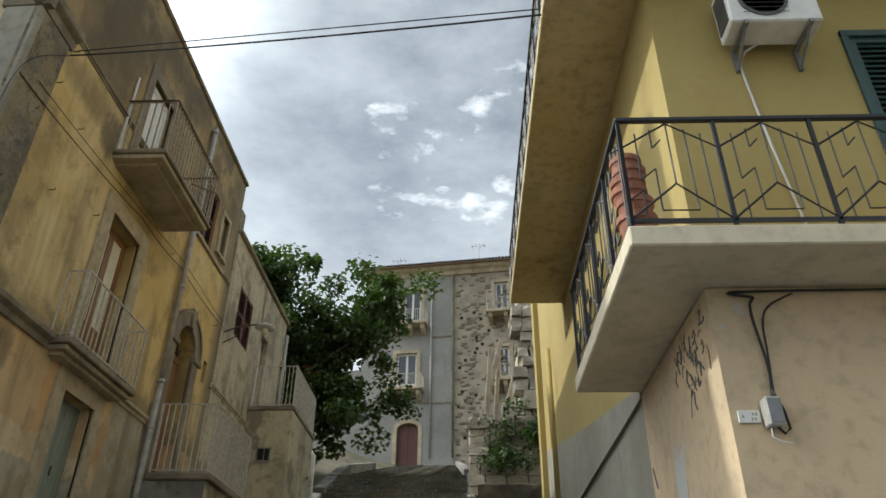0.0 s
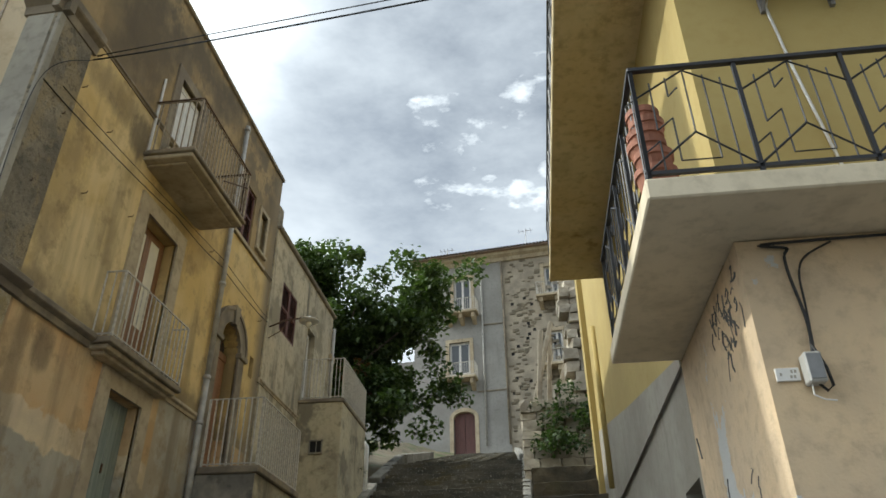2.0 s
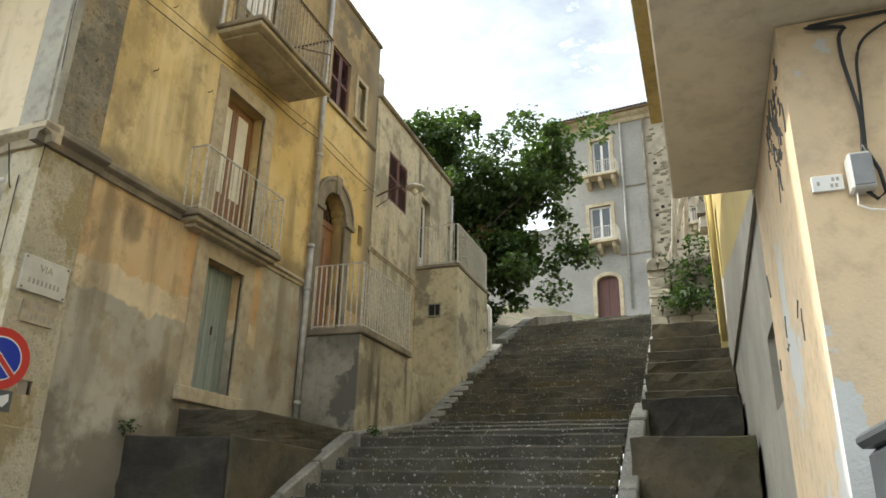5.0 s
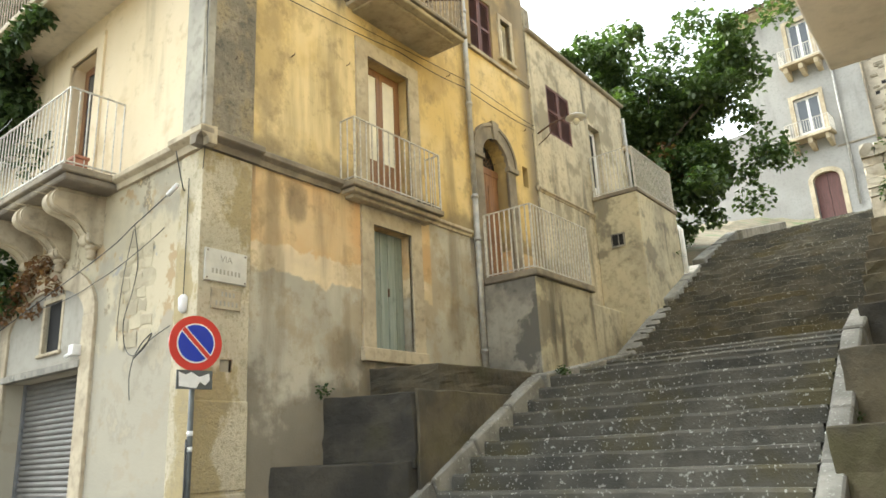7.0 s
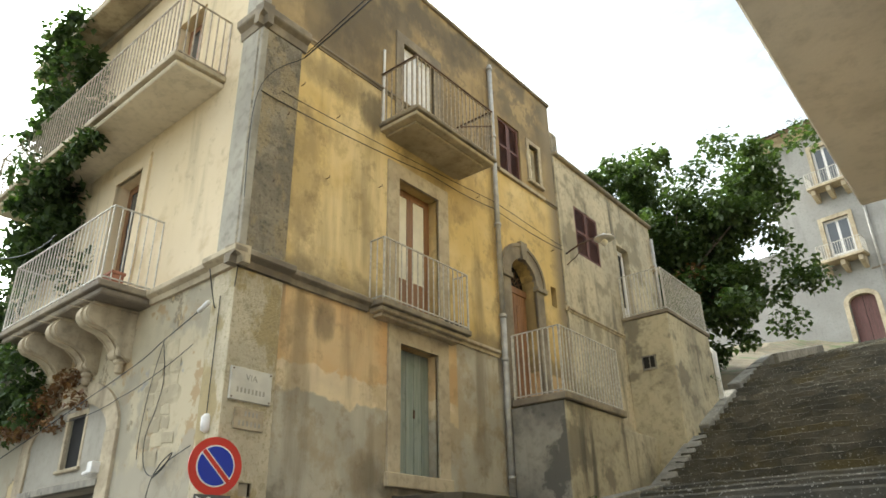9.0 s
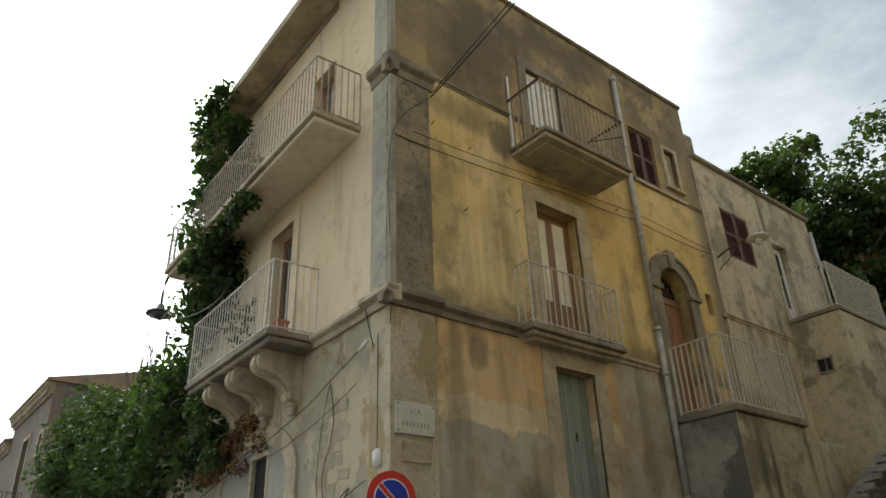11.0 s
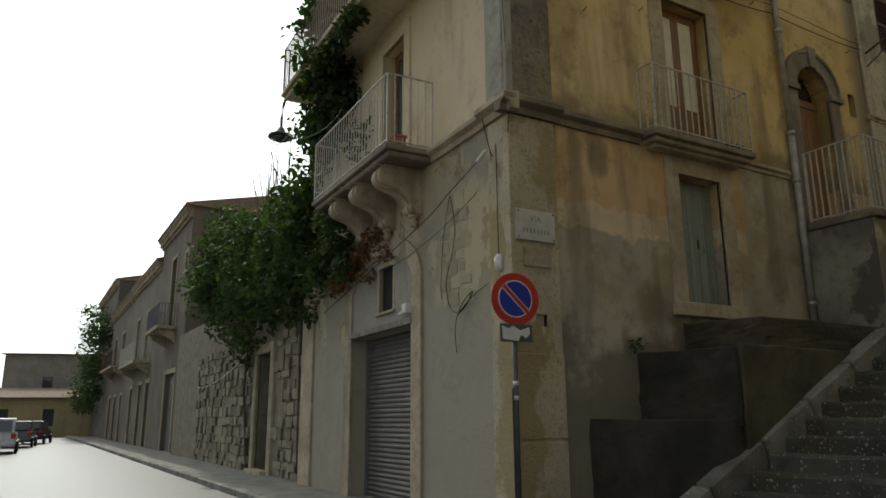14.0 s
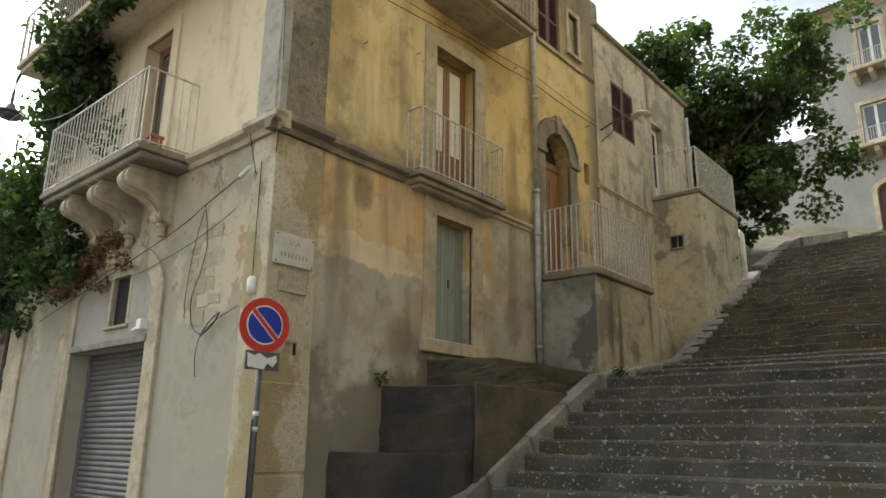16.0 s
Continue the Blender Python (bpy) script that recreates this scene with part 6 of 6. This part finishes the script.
cable([fsp(-1.38, 4.6, 0.12), fsp(-1.36, 4.1, 0.05), fsp(-1.45, 3.7, 0.05), fsp(-1.62, 3.35, 0.05), fsp(-1.55, 3.0, 0.05), fsp(-1.3, 2.85, 0.05), fsp(-0.95, 3.0, 0.05), fsp(-0.5, 3.12, 0.05)], 0.0, 0.006, "loose looping cable on the wall")
cable([fsp(-1.42, 4.55, 0.1), fsp(-1.72, 4.0, 0.04), fsp(-1.8, 3.4, 0.04), fsp(-1.78, 3.1, 0.04)], 0.0, 0.005, "loose looping cable on the wall")
cable([fsp(-1.3, 2.84, 0.05), fsp(-1.38, 2.6, 0.05), fsp(-1.34, 2.3, 0.05)], 0.0, 0.006, "loose cable end on the wall")
cable([fsp(-1.3, 2.82, 0.05), fsp(-1.05, 2.92, 0.06), fsp(-0.9, 3.08, 0.05), fsp(-1.1, 3.0, 0.05), fsp(-1.25, 2.86, 0.06)], 0.0, 0.008, "coil of loose cable on the wall")
cable([fsp(-3.8, 6.7, 0.9), fsp(-7.5, 7.6, 0.8), fsp(-9.5, 8.4, 0.7)], 0.25, 0.01)
cable([(-20, 5.3, 3.2), (-27.2, 5.5, 2.6)], 0.25, 0.015, "pale cable slung between houses", IRON_W)
cable([(-54.6, -2.7, 8.25), (-84, -3, 8.9)], 0.4, 0.02)
ins = thing("insulator", pose(*fsp(-0.45, 4.82, 0.14)), "white ceramic cable insulator", "insulator", "insulators")
part("body", tube(bmesh.new(), [(-0.10, 0, -0.03), (0.10, 0, 0.05)], 0.03, 8), WHITEPAINT, ins, smooth=True)
jb = thing("junction_box", pose(*fsp(-0.22, 3.35, 0.05)), "small white round junction box", "junction box")
part("box", lathe(bmesh.new(), [(0.02, -0.12), (0.06, -0.09), (0.065, 0.06), (0.03, 0.1)], 12), WHITEPAINT, jb, smooth=True)
camr = thing("security_camera", pose(*fsp(-2.82, 3.1, 0.1)), "small white box camera on the garage surround", "camera")
part("housing", bx(-0.06, 0.07, -0.07, 0.06, -0.07, 0.08, 0.01), WHITEPAINT, camr)
part("bracket", tube(bmesh.new(), [(-0.06, 0, -0.02), (-0.3, 0.02, -0.05)], 0.03, 8), WHITEPAINT, camr)
hk = None
rng = random.Random(77)
for i, (y, z) in enumerate(((6.6, 7.2), (6.75, 8.4), (5.75, 7.9), (6.1, 9.3), (7.75, 7.55), (10.5, 8.5), (13.3, 8.3), (6.0, 8.6), (5.6, 6.7))):
    if hk is None:
        hk = thing("wall_hook", pose(-7.27, y, z), "rusty iron hook in the wall", "hook", "wall hooks")
        part("hook", tube(bmesh.new(), [(-0.03, 0, 0), (0.045, 0, 0.0), (0.055, 0, 0.03)], 0.007, 6), RUST, hk)
    else:
        copy_thing(hk, pose(-7.27, y, z))

# ---- on and under the yellow house balconies ----
pots = thing("flowerpot_stack", pose(-0.40, 3.27, 4.215), "leaning stack of empty terracotta flowerpots", "flowerpots")
z = 0.0
for i, r in enumerate((0.135, 0.125, 0.125, 0.12, 0.115, 0.11)):
    part("pot", lathe(bmesh.new(), [(r * 0.72, 0), (r, 0.15), (r * 1.1, 0.155), (r * 1.12, 0.205), (r * 0.98, 0.205), (r * 0.7, 0.03)], 20), TERRACOTTA, pots, m=pose(0.012 * math.sin(i * 2), 0.01 * i, z, 2 * math.sin(i), 3 * math.cos(i * 1.3), 0), smooth=False)
    z += 0.155 if i == 0 else 0.105
ac = thing("air_conditioner", pose(1.10, 3.61, 6.48), "white outdoor air-conditioning unit on steel brackets", "air conditioner")
part("casing", bx(-0.40, 0.40, -0.36, -0.06, 0.0, 0.55, 0.015), WHITEPAINT, ac)
part("fan_ring", lathe(bmesh.new(), [(0.22, 0), (0.22, 0.012), (0.19, 0.014), (0.19, 0)], 28), LAMPGREY, ac, m=pose(-0.08, -0.36, 0.28, 90))
gr = bmesh.new()
for k in range(7):
    tube(gr, [(-0.08 - 0.2, -0.372, 0.1 + 0.06 * k), (0.12, -0.372, 0.1 + 0.06 * k)], 0.004, 4)
part("fan_grille", gr, LAMPGREY, ac)
fin = None
for k in range(9):
    m = pose(-0.402, -0.21, 0.08 + 0.048 * k)
    if fin is None:
        fin = part("louvre", bx(-0.006, 0.004, -0.11, 0.11, -0.014, 0.014), LAMPGREY, ac, m=m).data
    else:
        piece("louvre", fin, ac, m)
for x in (-0.28, 0.28):
    part("bracket", box(box(bmesh.new(), x - 0.018, x + 0.018, -0.38, 0.03, -0.04, -0.002), x - 0.018, x + 0.018, -0.02, 0.03, -0.25, -0.041), GALV, ac)
    part("brace", tube(bmesh.new(), [(x, -0.33, -0.03), (x, 0.0, -0.24)], 0.014, 5), GALV, ac)
part("pipe", tube(bmesh.new(), [(-0.05, -0.1, 0.02), (-0.2, -0.05, -0.06), (-0.25, 0.0, -0.2), (-0.2, 0.0, -0.9), (-0.05, 0.0, -2.3)], 0.012, 6), WHITEPAINT, ac, smooth=True)
mb = thing("meter_box", pose(0.385, 3.61, 3.07) @ Matrix.Scale(0.82, 4), "grey plastic meter box with hanging wires", "meter box")
part("box", bx(-0.055, 0.075, -0.11, 0.02, -0.12, 0.12, 0.012), simple("meter_plastic", (0.44, 0.43, 0.40), 0.5), mb)
part("lid", bx(-0.045, 0.065, -0.118, -0.109, -0.10, 0.10, 0.003), simple("meter_lid", (0.24, 0.24, 0.24), 0.45), mb)
part("wires", tube(bmesh.new(), [(-0.02, -0.03, -0.11), (-0.03, -0.04, -0.2), (0.03, -0.05, -0.24), (0.12, -0.04, -0.25)], 0.006, 5), WHITEPAINT, mb)
part("loop", tube(bmesh.new(), [(0.03, -0.03, -0.11), (0.08, -0.03, -0.17), (0.13, -0.03, -0.13), (0.12, -0.02, 0.02), (0.06, -0.02, 0.2)], 0.012, 6), CABLE, mb, smooth=True)
cable([(0.42, 3.60, 3.14), (0.45, 3.60, 3.4), (0.42, 3.60, 3.8), (0.46, 3.60, 3.94), (0.66, 3.60, 4.0), (5, 3.60, 4.01)], 0.0, 0.011, "black conduit under the balcony slab")
cable([(0.44, 3.605, 3.14), (0.47, 3.605, 3.5), (0.49, 3.605, 3.75), (0.56, 3.605, 3.88), (0.75, 3.60, 3.98)], 0.0, 0.008, "black conduit under the balcony slab")
nt = thing("number_tile", pose(0.25, 3.62, 3.055) @ Matrix.Scale(0.85, 4), "small white enamel tile with dark marks", "tile")
part("tile", bx(-0.085, 0.085, -0.012, 0.01, -0.05, 0.05, 0.003), WHITEPAINT, nt)
for x, zz in ((-0.05, 0.0), (0.03, 0.02), (0.055, 0.02), (0.02, -0.02), (0.045, -0.02)):
    part("mark", bx(x - 0.008, x + 0.008, -0.0135, -0.011, zz - 0.012, zz + 0.012), LETTER, nt)
rng = random.Random(3)
gf = thing("wall_scrawl", pose(0.127, 4.8, 3.1), "faded dark paint scrawl on the peach plaster", "graffiti")
for i in range(46):
    y, z = rng.choice(((rng.uniform(-1.0, -0.1), rng.uniform(0.4, 0.85)), (rng.uniform(-0.9, 1.1), rng.uniform(-0.6, 0.3)), (rng.uniform(-1.0, -0.4), rng.uniform(0.35, 0.85))))
    pts = [(0, y, z)]
    for _ in range(3):
        y += rng.uniform(-0.06, 0.06)
        z += rng.uniform(-0.1, 0.04)
        pts.append((0, y, z))
    part("stroke", tube(bmesh.new(), pts, rng.uniform(0.003, 0.009), 5), SCRAWL, gf)
bin_ = thing("utility_cabinet", pose(0.42, 2.9, 0), "dark grey steel utility cabinet by the wall", "cabinet")
part("body", bx(-0.28, 0.3, -0.25, 0.3, 0, 1.72, 0.03), simple("cabinet_paint", (0.06, 0.063, 0.07), 0.45), bin_)
part("lid", bx(-0.31, 0.33, -0.28, 0.33, 1.72, 1.78, 0.02), simple("cabinet_top", (0.07, 0.073, 0.08), 0.45), bin_)

for u in (-2.32, -2.74):
    bp = thing("planter", FA @ FS @ pose(u, -0.55, 5.5), "terracotta trough planter on the balcony floor", "planter", "balcony planters")
    bm = bx(-0.19, 0.19, -0.09, 0.09, 0, 0.15, 0.012)
    box(bm, -0.205, 0.205, -0.105, -0.075, 0.13, 0.18, 0.006)
    box(bm, -0.205, 0.205, 0.075, 0.105, 0.13, 0.18, 0.006)
    box(bm, -0.205, -0.175, -0.075, 0.075, 0.13, 0.18, 0.006)
    box(bm, 0.175, 0.205, -0.075, 0.075, 0.13, 0.18, 0.006)
    part("trough", bm, TERRACOTTA, bp)
for y in (4.05, 4.2, 4.33):
    bp = thing("flowerpot", FA @ pose(y, -0.2, 5.47), "small dark pot on the shallow balcony", "flowerpot", "balcony pots")
    part("pot", lathe(bmesh.new(), [(0.04, 0), (0.055, 0.1), (0.06, 0.11), (0.05, 0.11)], 12), CABLE, bp)


# ---- parked cars and poles down the street ----
def car(x, y, rz, paint, label, h=1.48, L=4.1):
    root = thing("car", pose(x, y, 0, 0, 0, rz), label, "car", "parked cars")
    w = 0.84
    prof = [(-L / 2, 0.3), (-L / 2 + 0.02, 0.78), (-L / 2 + 0.12, 0.95), (L / 2 - 0.95, 0.93), (L / 2 - 0.1, 0.72), (L / 2, 0.5), (L / 2 - 0.03, 0.28)]
    bm = bmesh.new()
    prism(bm, prof, -w, w)
    bmesh.ops.bevel(bm, geom=bm.edges[:], offset=0.05, segments=2, affect="EDGES")
    part("body", bm, paint, root)
    cab = [(-L / 2 + 0.08, 0.93), (-L / 2 + 0.35, h - 0.04), (-L / 2 + 0.6, h), (L / 2 - 1.9, h), (L / 2 - 1.05, 0.92)]
    bm = prism(bmesh.new(), cab, -w * 0.9, w * 0.9)
    bmesh.ops.bevel(bm, geom=bm.edges[:], offset=0.04, segments=2, affect="EDGES")
    part("cabin", bm, paint, root)
    part("rear_window", prism(bmesh.new(), [(-L / 2 + 0.11, 1.0), (-L / 2 + 0.31, h - 0.1), (-L / 2 + 0.33, h - 0.1), (-L / 2 + 0.13, 1.0)], -w * 0.76, w * 0.76), GLASS, root, m=pose(-0.035, 0, 0))
    for s in (-1, 1):
        part("side_window", prism(bmesh.new(), [(-L / 2 + 0.4, 1.0), (-L / 2 + 0.6, h - 0.1), (L / 2 - 1.95, h - 0.1), (L / 2 - 1.3, 1.0)], s * w * 0.905 - 0.004, s * w * 0.905 + 0.004), GLASS, root)
        part("tail_light", bx(-L / 2 - 0.015, -L / 2 + 0.06, s * w * 0.88 - 0.1, s * w * 0.88 + 0.1, 0.68, 0.92, 0.02), SIGNRED, root)
        for xx in (-L / 2 + 0.75, L / 2 - 0.75):
            wh = part("wheel", tube(bmesh.new(), [(xx, s * w - 0.1, 0.3), (xx, s * w + 0.02, 0.3)], 0.3, 20), CABLE, root, "black tyre", smooth=False)
            part("rim", tube(bmesh.new(), [(xx, s * w, 0.3), (xx, s * w + 0.03, 0.3)], 0.19, 14), GALV, wh)
    part("bumper", bx(-L / 2 - 0.05, -L / 2 + 0.1, -w * 0.96, w * 0.96, 0.32, 0.52, 0.03), paint, root)
    return root


car(-18.2, -1.35, 180, simple("dark_car_paint", (0.02, 0.022, 0.028), 0.2), "dark hatchback parked at the roadside")
car(-41.5, -0.75, 179, simple("white_car_paint", (0.72, 0.72, 0.72), 0.25), "white hatchback parked at the roadside", 1.6)
car(-50.0, 0.1, 175, simple("grey_car_paint", (0.12, 0.12, 0.13), 0.25), "grey car parked further along")
car(-57.0, 1.0, 170, simple("dark_car_paint_b", (0.04, 0.04, 0.045), 0.25), "dark car parked further along")
pole = thing("utility_pole", pose(-55, -2.8, 0), "tall wooden utility pole beside the street", "pole")
part("shaft", tube(bmesh.new(), [(0, 0, 0), (0.5, 0.1, 9)], 0.14, 9, 0.1), BARK, pole, smooth=True)
part("crossarm", bx(-0.6, 1.4, -0.05, 0.05, 8.2, 8.32), BARK, pole)
